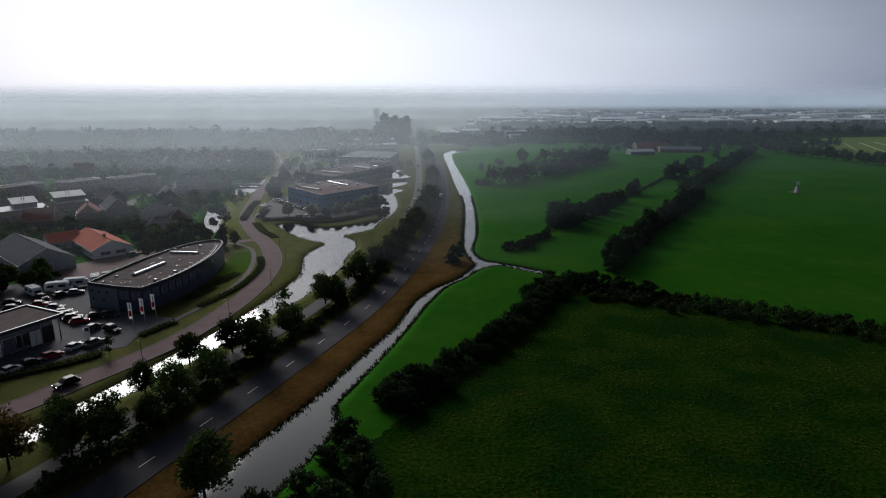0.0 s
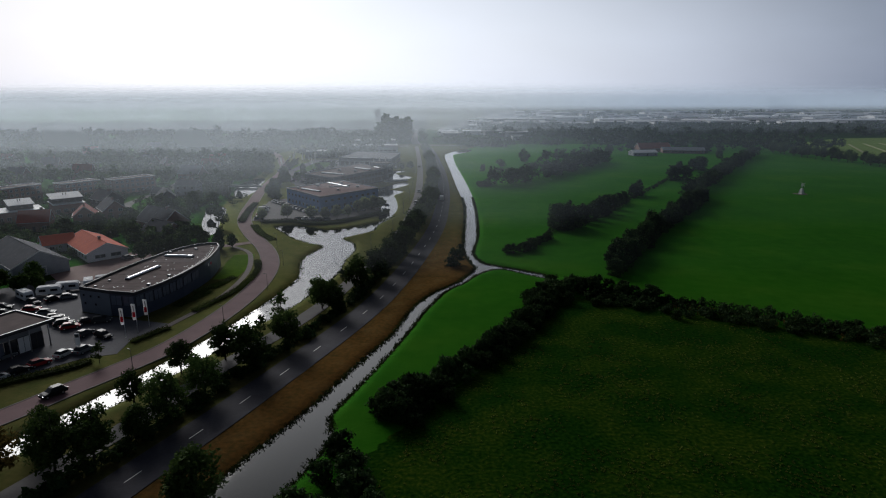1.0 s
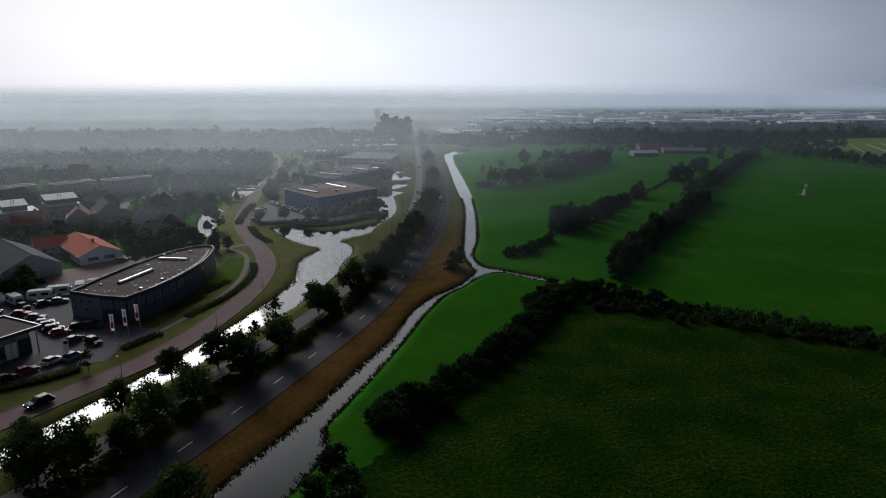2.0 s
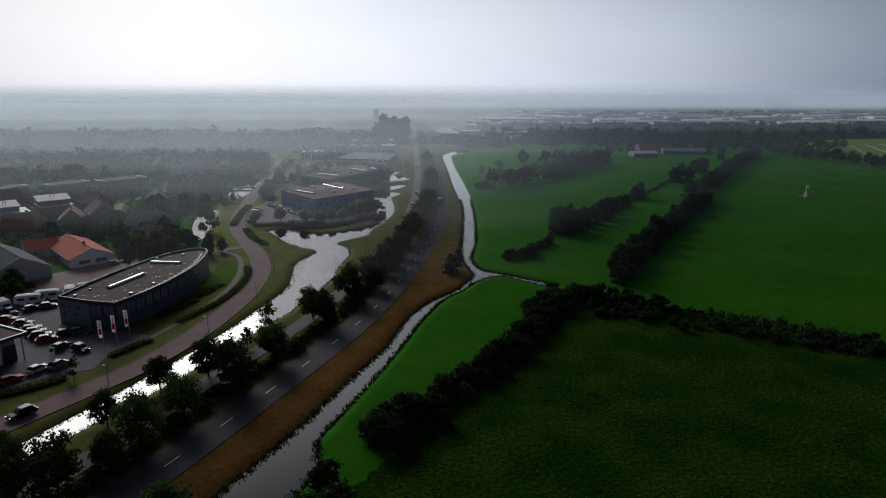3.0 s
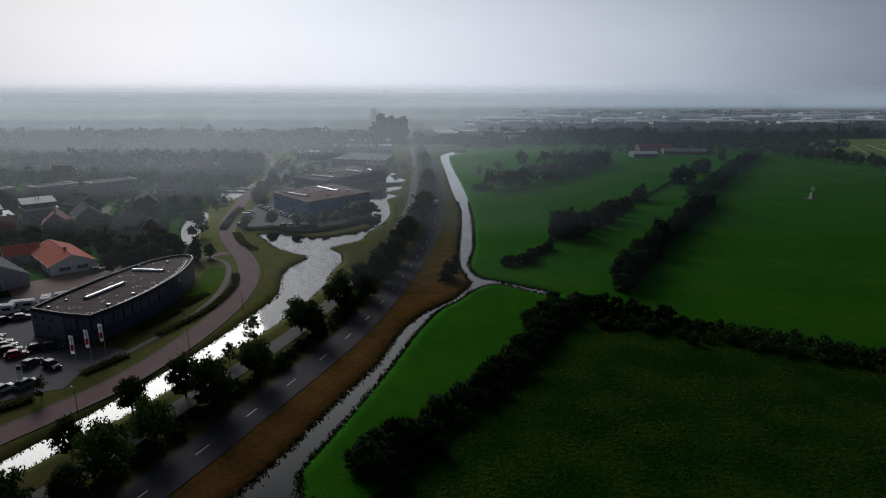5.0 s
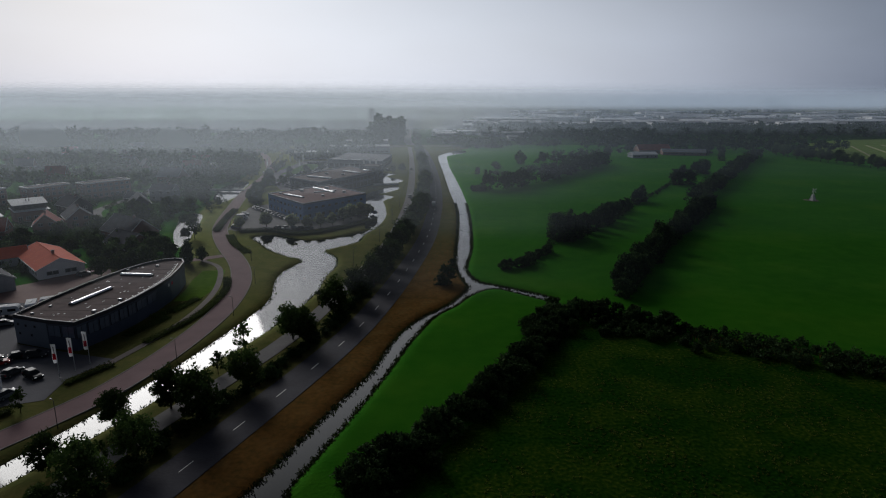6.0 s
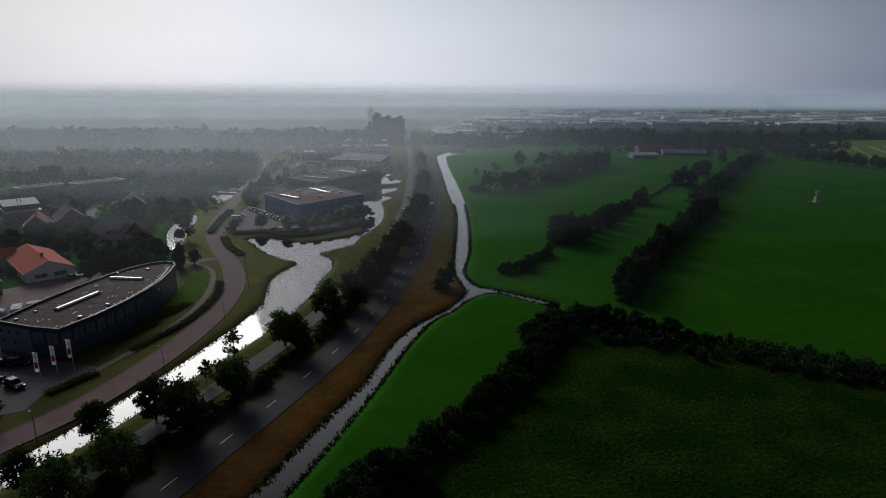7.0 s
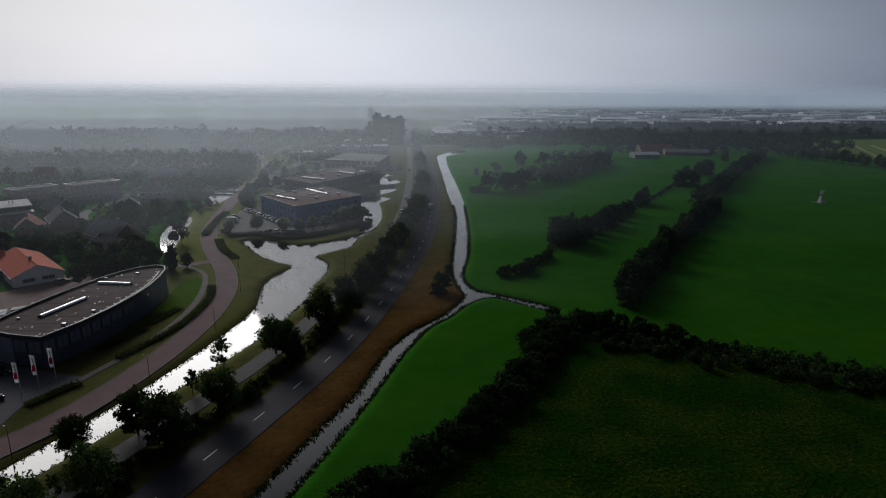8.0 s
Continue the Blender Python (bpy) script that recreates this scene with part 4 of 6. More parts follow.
def clipped_hedge(points, width, height, label):
    """A clipped hedge: leafy faces over a boxy core."""
    line = curve(points, 0.8)
    root = thing("hedge", label, "hedge")
    core = strip(line, -width * 0.35, width * 0.35, height * 0.6, height)
    core.part("core", HEDGE, root)
    c = []
    for w in np.linspace(-0.5, 0.5, 4):
        for x, y in side(line, w * width):
            c += [(x, y, height * 0.9), (x, y, height * 0.45)]
    part("foliage", leaf_mesh("foliage", leaves(c, np.full(len(c), 0.5), 12, 0.16), HEDGE), root)
    return root


clipped_hedge([(-99, 84), (-90, 97), (-84.5, 102.5), (-78, 107.5), (-74.6, 111.8)], 2.0, 0.8, "low clipped green hedge along the forecourt")
clipped_hedge([(-71.3, 122.2), (-69.4, 126.5), (-67.4, 130.6)], 1.6, 0.6, "short clipped hedge below the flagpoles")
clipped_hedge([(-66.2, 142), (-62.5, 155), (-61.3, 166), (-62.4, 180), (-66, 191)], 1.6, 0.6, "clipped hedge between street and footpath")
clipped_hedge([(-84, 255.5), (-72, 257.5), (-62, 252), (-54, 254), (-46, 262), (-37, 275), (-33, 283)], 2.8, 1.2, "broad dark hedge round the office car park")
clipped_hedge([(-94, 256), (-97, 270), (-101, 290), (-103, 304)], 2.5, 1.0, "dark hedge strip beside the winding street")
clipped_hedge([(-86, 249), (-78, 233), (-70, 222)], 2.5, 0.5, "low planted strip beside the street")
for q in ([(-72.5, 146), (-69, 158)], [(-72, 158), (-68.5, 166)], [(-69.5, 162), (-67, 172)]):
    clipped_hedge(q, 2.2, 0.45, "low planted bed beside the building")


def reeds(name, points, per, height, label):
    """Blades along a bank, as one mass."""
    k = len(points) * per
    p = np.repeat(points, per, 0) + rng.normal(size=(k, 2)) * 0.35
    h = height * rng.uniform(0.4, 1.2, k)
    a = rng.uniform(0, 6.28, k)
    w = np.stack([np.cos(a), np.sin(a)], 1) * 0.11
    lean = rng.normal(size=(k, 2)) * 0.2
    b = np.full(k, WATER_Z)
    quad = np.stack([np.column_stack([p - w, b]), np.column_stack([p + w, b]), np.column_stack([p + w * 0.5 + lean, b + h]), np.column_stack([p - w * 0.5 + lean, b + h])], 1)
    tagged(new(name, leaf_mesh(name, quad.reshape(-1, 3), REED)), label, "reeds", kind="stuff")


near_bank = CANAL_E[(CANAL_E[:, 1] < 330)]
reeds("reeds", np.vstack([near_bank + rng.normal(size=near_bank.shape) * 0.3 for _ in range(10)]), 6, 0.3, "dark reeds and rough grass along the canal bank")
reeds("bank_grass", np.vstack([CANAL_W + rng.normal(size=CANAL_W.shape) * 0.3 for _ in range(3)]), 5, 0.3, "short grass along the pond edge")


def tussocks():
    k = 20000
    p = np.column_stack([rng.uniform(-30, 150, 3 * k), 45 + 110 * rng.uniform(0, 1, 3 * k) ** 1.2])
    p = p[inside(np.array([(-16, 50), (-9, 86), (10, 115), (34, 144), (52, 140), (72, 130), (104, 114), (150, 98), (150, 45), (-16, 45)]), p)][:k]
    keep = np.array([noise.noise((x * 0.11, y * 0.11, 2)) + 0.5 * noise.noise((x * 0.4, y * 0.4, 7)) for x, y in p]) + rng.normal(size=len(p)) * 0.25 > 0.05
    c = np.column_stack([p[keep], np.full(keep.sum(), 0.08)])
    me = leaf_mesh("tussocks", leaves(c, np.full(len(c), 0.22), 4, 0.14, 0.3), TUSSOCK)
    tagged(new("tussocks", me), "rough uneven grass tussocks in the near meadow", "grass", kind="stuff")


tussocks()


def wood(name, spots, label, per=60, size=1.3, base=0.2, leaf=None):
    """A far wood: many uneven crowns, as one mass."""
    quads = []
    for x, y, h, r in spots:
        c = crown_points(9, r * 0.8, h * (0.95 - base), h * base, 4)
        quads.append(leaves(c, rng.uniform(0.3, 0.5, 9) * r, max(4, per // 9), size * r / 5.0) + np.array([x, y, 0]))
    tagged(new(name, leaf_mesh(name, np.vstack(quads), leaf or LEAF_FAR)), label, "wood", kind="stuff")


def garden_spots():
    """Between the houses, off roofs, lanes and water."""
    out = []
    while len(out) < 420:
        x, y = float(rng.uniform(-250, -104)), float(rng.uniform(212, 345))
        if x > -112 - 0.12 * (y - 212) or any(math.hypot(x - a, y - b) < r for a, b, r in GARDEN_CLEAR):
            continue
        q = np.array([[x, y]])
        if min(distance(BRICK, q, False)[0], distance(HOUSE_LANE, q, False)[0]) < 5 or any(distance(w, q)[0] < 3 or inside(w, q)[0] for w in (POND_NEAR_HOUSES, POND_BRIDGE)):
            continue
        out.append((x, y, float(rng.uniform(1.8, 5.5)), float(rng.uniform(1.5, 3.2))))
    return out


GARDEN_CLEAR = [(-181, 352, 13), (-176, 332, 10), (-170, 318, 8), (-154, 308, 9), (-215, 312, 12), (-197, 326, 9), (-127, 203, 17), (-142, 206, 8), (-138, 184, 18), (-187, 280, 12), (-197, 258, 14), (-176, 296, 8), (-201, 262, 13), (-176, 268, 12), (-190, 250, 12), (-210, 278, 12), (-173, 240, 8), (-161, 254, 8), (-157, 268, 9), (-168, 287, 9), (-122, 243, 10), (-113, 226, 9), (-163, 327, 6), (-152, 330, 14), (-190, 345, 16), (-205, 322, 10), (-210, 338, 14), (-194, 362, 17), (-236, 346, 14), (-178, 358, 8)]


def row_spots(points, spacing, wide, h, r):
    return [(x + rng.normal() * wide, y + rng.normal() * wide, h * rng.uniform(0.75, 1.15), r * rng.uniform(0.8, 1.2)) for (x, y), a in along(curve(points, 3), spacing)]


def scatter(x0, x1, y0, y1, gap, h, r, avoid=()):
    out = []
    nx, ny = int((x1 - x0) / gap), int((y1 - y0) / gap)
    for i in range(nx):
        for j in range(ny):
            x, y = x0 + (i + rng.uniform()) * gap, y0 + (j + rng.uniform()) * gap
            if not any(a < x < b and c < y < d for a, b, c, d in avoid):
                out.append((x, y, h * rng.uniform(0.5, 1.35), r * rng.uniform(0.55, 1.45)))
    return out



HOUSE_SPOTS = [(-206, 300), (-187, 281), (-198, 258), (-172, 238), (-164, 252), (-166, 288), (-206, 336), (-190, 362), (-152, 335), (-180, 405), (-163, 327), (-230, 320), (-238, 352), (-250, 300)]
west = [s for s in scatter(-900, -150, 225, 760, 11.5, 10, 5.5) if s[0] < -128 - 0.16 * (s[1] - 200) and not any(math.hypot(s[0] - a, s[1] - b) < 17 for a, b in HOUSE_SPOTS) and not (-175 < s[0] < -145 and 300 < s[1] < 440)]
west = [s for s in west if s[1] > 300 or s[0] < -215]
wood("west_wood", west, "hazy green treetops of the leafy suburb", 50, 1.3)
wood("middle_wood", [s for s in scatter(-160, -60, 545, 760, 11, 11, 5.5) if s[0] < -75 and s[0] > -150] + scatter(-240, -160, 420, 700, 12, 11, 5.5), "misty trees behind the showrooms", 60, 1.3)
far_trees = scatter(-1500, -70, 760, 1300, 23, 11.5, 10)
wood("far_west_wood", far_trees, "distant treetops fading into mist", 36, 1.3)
wood("tall_grove", [(x, y, h * 1.5 + 16, r * 1.4) for x, y, h, r in scatter(-98, -62, 770, 880, 9, 11, 6)], "tall misty grove beside the road", 170, 1.25, 0.05)
east = [s for s in scatter(-20, 1500, 770, 1120, 12.5, 13.5, 7.5) if not (400 < s[0] < 640 and s[1] < 900) and s[1] > 900 - 0.8 * max(0, s[0] - 60) * (s[0] < 260) and s[0] > 40 + 0.0 * s[1]]
wood("east_wood", east, "dark blue-green wood beyond the pastures", 45, 1.2, leaf=LEAF_DARK)
wood("east_copse", scatter(270, 420, 640, 770, 13, 12, 6) + scatter(0, 130, 700, 770, 14, 9, 6) + scatter(150, 280, 690, 770, 13, 11, 6), "copse of trees behind the farm", 80, 1.0, leaf=LEAF_DARK)
wood("town_trees", scatter(100, 3000, 1400, 3000, 110, 11, 18), "scattered trees between the distant sheds", 40, 1.0)

wood("garden_trees", garden_spots(), "green garden trees and bushes between the houses", 150, 0.75, 0.03)
copse = [q for q in scatter(-126, -97, 203, 232, 4.2, 7.5, 3.6) if not any(math.hypot(q[0] - a, q[1] - b) < r for a, b, r in ((-127, 203, 13), (-122, 243, 12), (-113, 226, 10))) and q[0] + q[1] > 92]
wood("garden_copse", copse, "dense dark garden trees behind the ship-shaped office", 190, 0.7, 0.0)
wood("meadow_trees", [(35, 487, 7, 4), (37, 489, 5, 3), (57, 520, 11, 6), (60, 524, 9, 5), (76, 535, 10, 6.5), (81, 540, 9, 6), (90, 545, 11, 6.5), (97, 550, 10, 6), (108, 556, 11, 6.5), (115, 560, 12, 7), (123, 563, 11, 7), (132, 568, 10, 7), (26, 452, 3, 3), (30, 452, 2.5, 3), (34, 453, 2.5, 3), (39, 454, 2.5, 3)], "row of full leafy trees across the far meadow", 260, 0.8, 0.0, LEAF_DARK)
wood("roadside_copse", [q for q in scatter(-28, 60, 745, 800, 9, 9, 6)] + scatter(0, 60, 690, 730, 9, 7, 5) + scatter(-26, 50, 900, 1300, 44, 8, 7), "misty trees beyond the far roundabout", 60, 1.1, 0.0)
def left_of_street(q):
    return q[0] < np.interp(q[1], BRICK[:, 1], BRICK[:, 0]) - 9 and distance(POND_BRIDGE, np.array([q[:2]]))[0] > 5 and not inside(POND_BRIDGE, np.array([q[:2]]))[0]


wood("pond_wood", [q for q in scatter(-175, -118, 350, 640, 7.5, 8, 4.5) if left_of_street(q) and q[0] > -172 - 0.1 * (q[1] - 350) + (14 if q[1] < 420 else 0)], "misty trees along the winding street", 90, 1.0, 0.0)
wood("verge_scrub", [q for q in row_spots([tuple(p) for p in side(MAIN, -6.9)[::4]], 1.2, 0.7, 1.9, 1.5) if 52 < q[1] < 212], "low dark scrub under the roadside trees", 150, 0.7, 0.0, LEAF_DARK)
wood("ditch_scrub", [q for k in (-4, 0, 4) for q in row_spots([tuple(p) for p in side(curve([(35, 154), (46, 151), (58, 146), (72, 139), (85, 132), (100, 123), (130, 112), (180, 98)], 3), k)[::3]], 1.2, 1.3, 1.9, 1.7)], "low dark scrub filling the field ditch", 100, 0.85, 0.0, LEAF_DARK)
low = [q for q in scatter(-250, -100, 212, 420, 5.2, 2.6, 2.0) if q[0] < -100 - 0.13 * (q[1] - 212) and min(distance(BRICK, np.array([q[:2]]), False)[0], distance(HOUSE_LANE, np.array([q[:2]]), False)[0]) > 6 and not any(math.hypot(q[0] - a, q[1] - b) < 9 for a, b in HOUSE_SPOTS) and not any(distance(w, np.array([q[:2]]))[0] < 3 or inside(w, np.array([q[:2]]))[0] for w in (POND_NEAR_HOUSES, POND_BRIDGE))]
low = [q for q in low if not any(math.hypot(q[0] - a, q[1] - b) < r for a, b, r in ((-127, 203, 16), (-122, 243, 12), (-113, 226, 10)))]
wood("garden_bushes", low, "low shrubs and hedges of the house gardens", 72, 0.8, 0.0)
wood("yard_bushes", scatter(-142, -128, 188, 201, 2.6, 2.6, 1.7), "green garden bushes between barn and house", 130, 0.7, 0.0)
wood("farm_trees", [(184, 652, 10, 6), (190, 662, 11, 6), (200, 664, 12, 7), (212, 664, 12, 7), (224, 662, 12, 7), (232, 645, 10, 6), (240, 650, 11, 7), (250, 640, 11, 7), (258, 648, 10, 7), (172, 640, 6, 4)], "leafy trees round the farmyard", 220, 0.8, 0.0, LEAF_DARK)
wood("pasture_hedge", row_spots([(48, 176), (60, 200), (80, 236), (112, 288), (132, 322)], 1.8, 1.0, 5.0, 3.0), "dense low growth along the pasture hedge", 150, 0.6, 0.0, LEAF_DARK)
wood("field_scrub", row_spots([(36, 236), (50, 250), (66, 270), (84, 304), (104, 340), (140, 402)], 2.2, 0.5, 2.0, 1.6), "low dark scrub along the field boundary", 120, 0.7, 0.0, LEAF_DARK)
wood("far_hedgerow", row_spots([(127, 330), (206, 462), (292, 602)], 3.2, 1.6, 9.0, 5.0), "dense dark hedgerow running away between pastures", 240, 0.6, 0.0, LEAF_DARK)
wood("field_hedge", row_spots([(22, 377), (32, 382), (55, 410), (88, 462), (132, 530)], 3.4, 2.4, 12.0, 6.5), "dense dark hedge across the far pasture", 240, 0.6, 0.0, LEAF_DARK)

wood("avenue", [q for k in (-11, 11) for q in row_spots([tuple(p) for p in side(NORTH_ROAD, k)[2:60:6]], 13, 1.5, 11, 5.5)], "rows of trees along the straight misty road", 60, 1.0)
# ---- buildings ----
def rect(origin, yaw):
    return pose(origin[0], origin[1], 0, 0, 0, yaw)


def window_data(w, h, bars=1):
    """Frame and pane of a window in the plane y = 0, facing -y."""
    fr = Mesh()
    t = 0.08
    for x0, z0, x1, z1 in ((-w / 2, 0, w / 2, t), (-w / 2, h - t, w / 2, h), (-w / 2, t, -w / 2 + t, h - t), (w / 2 - t, t, w / 2, h - t)):
        fr.box(x0, -0.06, z0, x1, 0.05, z1)
    for k in range(1, bars + 1):
        x = -w / 2 + k * w / (bars + 1)
        fr.box(x - t / 2, -0.05, t, x + t / 2, 0.04, h - t)
    pane = Mesh().box(-w / 2 + t, -0.025, t, w / 2 - t, 0.015, h - t)
    return fr, pane


WINDOWS = {}


def add_window(parent, x, y, z, w, h, yaw, frame_mat=None, bars=1, single=False, glass=None):
    frame_mat = frame_mat or TRIM
    glass = glass or PANE
    key = (round(w, 2), round(h, 2), bars, frame_mat.name, glass.name)
    if key not in WINDOWS:
        fr, pane = window_data(w, h, bars)
        WINDOWS[key] = (fr.data("window", frame_mat), pane.data("pane", glass))
    f, p = WINDOWS[key]
    win = part("window", f, parent, pose(x, y, z, 0, 0, yaw))
    if not single:
        part("pane", p, win)
    return win


def house(x, y, yaw, length, depth, eave, ridge, roof, wall, label, gable_windows=2, chimney=True, storeys=1, over=0.35, span=3.6, gable_width=1.6):
    """A gabled house; the ridge runs along local x."""
    root = thing("house", label, "house", m=rect((x, y), yaw))
    l, d = length / 2, depth / 2
    w = Mesh()
    w.add([(-l, -d, -0.3), (l, -d, -0.3), (l, d, -0.3), (-l, d, -0.3), (-l, -d, eave), (l, -d, eave), (l, d, eave), (-l, d, eave), (-l, 0, ridge), (l, 0, ridge)],
          [(3, 2, 1, 0), (0, 1, 5, 4), (2, 3, 7, 6), (1, 2, 6, 9, 5), (3, 0, 4, 8, 7), (4, 5, 9, 8), (6, 7, 8, 9)])
    w.part("wall", wall, root)
    slope = (ridge - eave) / d
    for s in (-1, 1):
        r = Mesh()
        y0, z0, y1, z1 = s * (d + over), eave - slope * over, 0.0, ridge
        r.add([(-l - over, y0, z0 + 0.03), (l + over, y0, z0 + 0.03), (l + over, y1, z1 + 0.03), (-l - over, y1, z1 + 0.03), (-l - over, y0, z0 + 0.25), (l + over, y0, z0 + 0.25), (l + over, y1, z1 + 0.27), (-l - over, y1, z1 + 0.27)],
              [(0, 1, 2, 3), (4, 5, 6, 7), (0, 1, 5, 4), (1, 2, 6, 5), (2, 3, 7, 6), (3, 0, 4, 7)])
        r.part("roof", roof, root)
    Mesh().tube((-l - over, 0, ridge + 0.24), (l + over, 0, ridge + 0.24), 0.14, 0.14, 6).part("ridge_cap", roof, root)
    for s in (-1, 1):
        Mesh().tube((-l - over, s * (d + over + 0.07), eave - slope * over + 0.08), (l + over, s * (d + over + 0.07), eave - slope * over + 0.08), 0.08, 0.08, 6).part("gutter", TRIM, root)
    for e in (-l - over, l + over):
        for s in (-1, 1):
            Mesh().add([(e + k, s * (d + over), eave - slope * over + z) for k in (-0.05, 0.05) for z in (-0.02, 0.3)] + [(e + k, 0, ridge + z) for k in (-0.05, 0.05) for z in (-0.02, 0.32)],
                       [(0, 1, 5, 4), (2, 3, 7, 6), (0, 2, 6, 4), (1, 3, 7, 5), (0, 1, 3, 2), (4, 5, 7, 6)]).part("bargeboard", TRIM, root)
    if chimney:
        cx = l * 0.45
        stack = Mesh().box(cx - 0.45, -0.35, ridge - 0.5, cx + 0.45, 0.35, ridge + 1.1).part("chimney", BRICKWALL, root)
        Mesh().box(cx - 0.52, -0.42, ridge + 1.1, cx + 0.52, 0.42, ridge + 1.22).part("chimney_cap", KERB, stack)
    for k in range(storeys):
        z = 0.9 + 2.7 * k
        n = max(2, int(length / span))
        for i in range(n):
            px = -l + (i + 0.5) * length / n
            if z + 1.3 < eave + 0.2:
                if k == 0 and i == n // 2:
                    Mesh().box(px - 0.5, -d - 0.05, -0.1, px + 0.5, -d + 0.02, 2.1).part("door", DARKTRIM, root)
                else:
                    add_window(root, px, -d - 0.02, z, 1.5, 1.3, 0)
                add_window(root, px, d + 0.02, z, 1.5, 1.3, 180)
        for i in range(gable_windows):
            py = (i - (gable_windows - 1) / 2) * depth / (gable_windows + 0.6)
            if z + 1.3 < eave + slope * (d - abs(py)):
                add_window(root, l + 0.02, py, z, gable_width, 1.25, 90)
                add_window(root, -l - 0.02, py, z, 1.6, 1.2, -90)
    return root


def flat_block(name, corners, height, wall, roof, label, category, rows=(), edge=None, parapet=0.35, skylights=(), units=(), fronts=None):
    """A flat-roofed block on any outline: walls, roof deck, parapet, rows of windows (sill, height, width, gap), long skylights."""
    root = thing(name, label, category)
    n = len(corners)
    Mesh().prism(corners, -0.3, height - 0.15).part("wall", wall, root)
    Mesh().prism(corners, height - 0.15, height).part("roof", roof, root)
    cx, cy = np.mean(corners, 0)
    area = sum(corners[i][0] * corners[(i + 1) % n][1] - corners[(i + 1) % n][0] * corners[i][1] for i in range(n))
    ring = corners if area > 0 else corners[::-1]
    for i in range(n):
        a, b = np.array(ring[i], float), np.array(ring[(i + 1) % n], float)
        e = np.linalg.norm(b - a)
        yaw = math.degrees(math.atan2(b[1] - a[1], b[0] - a[0]))
        m = pose(a[0], a[1], 0, 0, 0, yaw)
        Mesh().box(-0.06, -0.1, height - 0.25, e + 0.06, 0.28, height + parapet, m).part("parapet", edge or DARKTRIM, root)
        Mesh().box(-0.1, -0.16, height + parapet, e + 0.1, 0.04, height + parapet + 0.05, m).part("coping", GREYTRIM if edge is None else edge, root)
        for sill, h, w, gap in rows if fronts is None or i in fronts else ():
            k = int((e - 0.6) / (w + gap))
            for j in range(k):
                s = (e - k * (w + gap) + gap) / 2 + j * (w + gap) + w / 2
                p = m @ Vector((s, -0.03, sill))
                add_window(root, p.x, p.y, p.z, w, h, yaw, PANE if fronts else TRIM if wall is BRICKWALL else DARKTRIM, 1, fronts is not None)
    for (x0, y0), (x1, y1), w in skylights:
        e = math.hypot(x1 - x0, y1 - y0)
        m = pose(x0, y0, height, 0, 0, math.degrees(math.atan2(y1 - y0, x1 - x0)))
        kerb = Mesh().box(0, -w / 2, 0, e, w / 2, 0.3, m).part("skylight_kerb", DARKTRIM, root)
        arc = [(math.cos(t) * w * 0.48, 0.3 + math.sin(t) * w * 0.3) for t in np.linspace(math.pi, 0, 7)]
        v = [m @ Vector((x, y, z)) for x in (0.06, e - 0.06) for y, z in arc]
        Mesh().add(v, [(i, i + 7, i + 8, i + 1) for i in range(6)] + [tuple(range(7)), tuple(range(13, 6, -1))]).part("skylight", SKYLIGHT, root)
    for x, y, s in units:
        Mesh().box(x - s, y - s * 0.8, height, x + s, y + s * 0.8, height + s * 1.1, None, 0.06).part("roof_unit", STEEL, root)
    return root


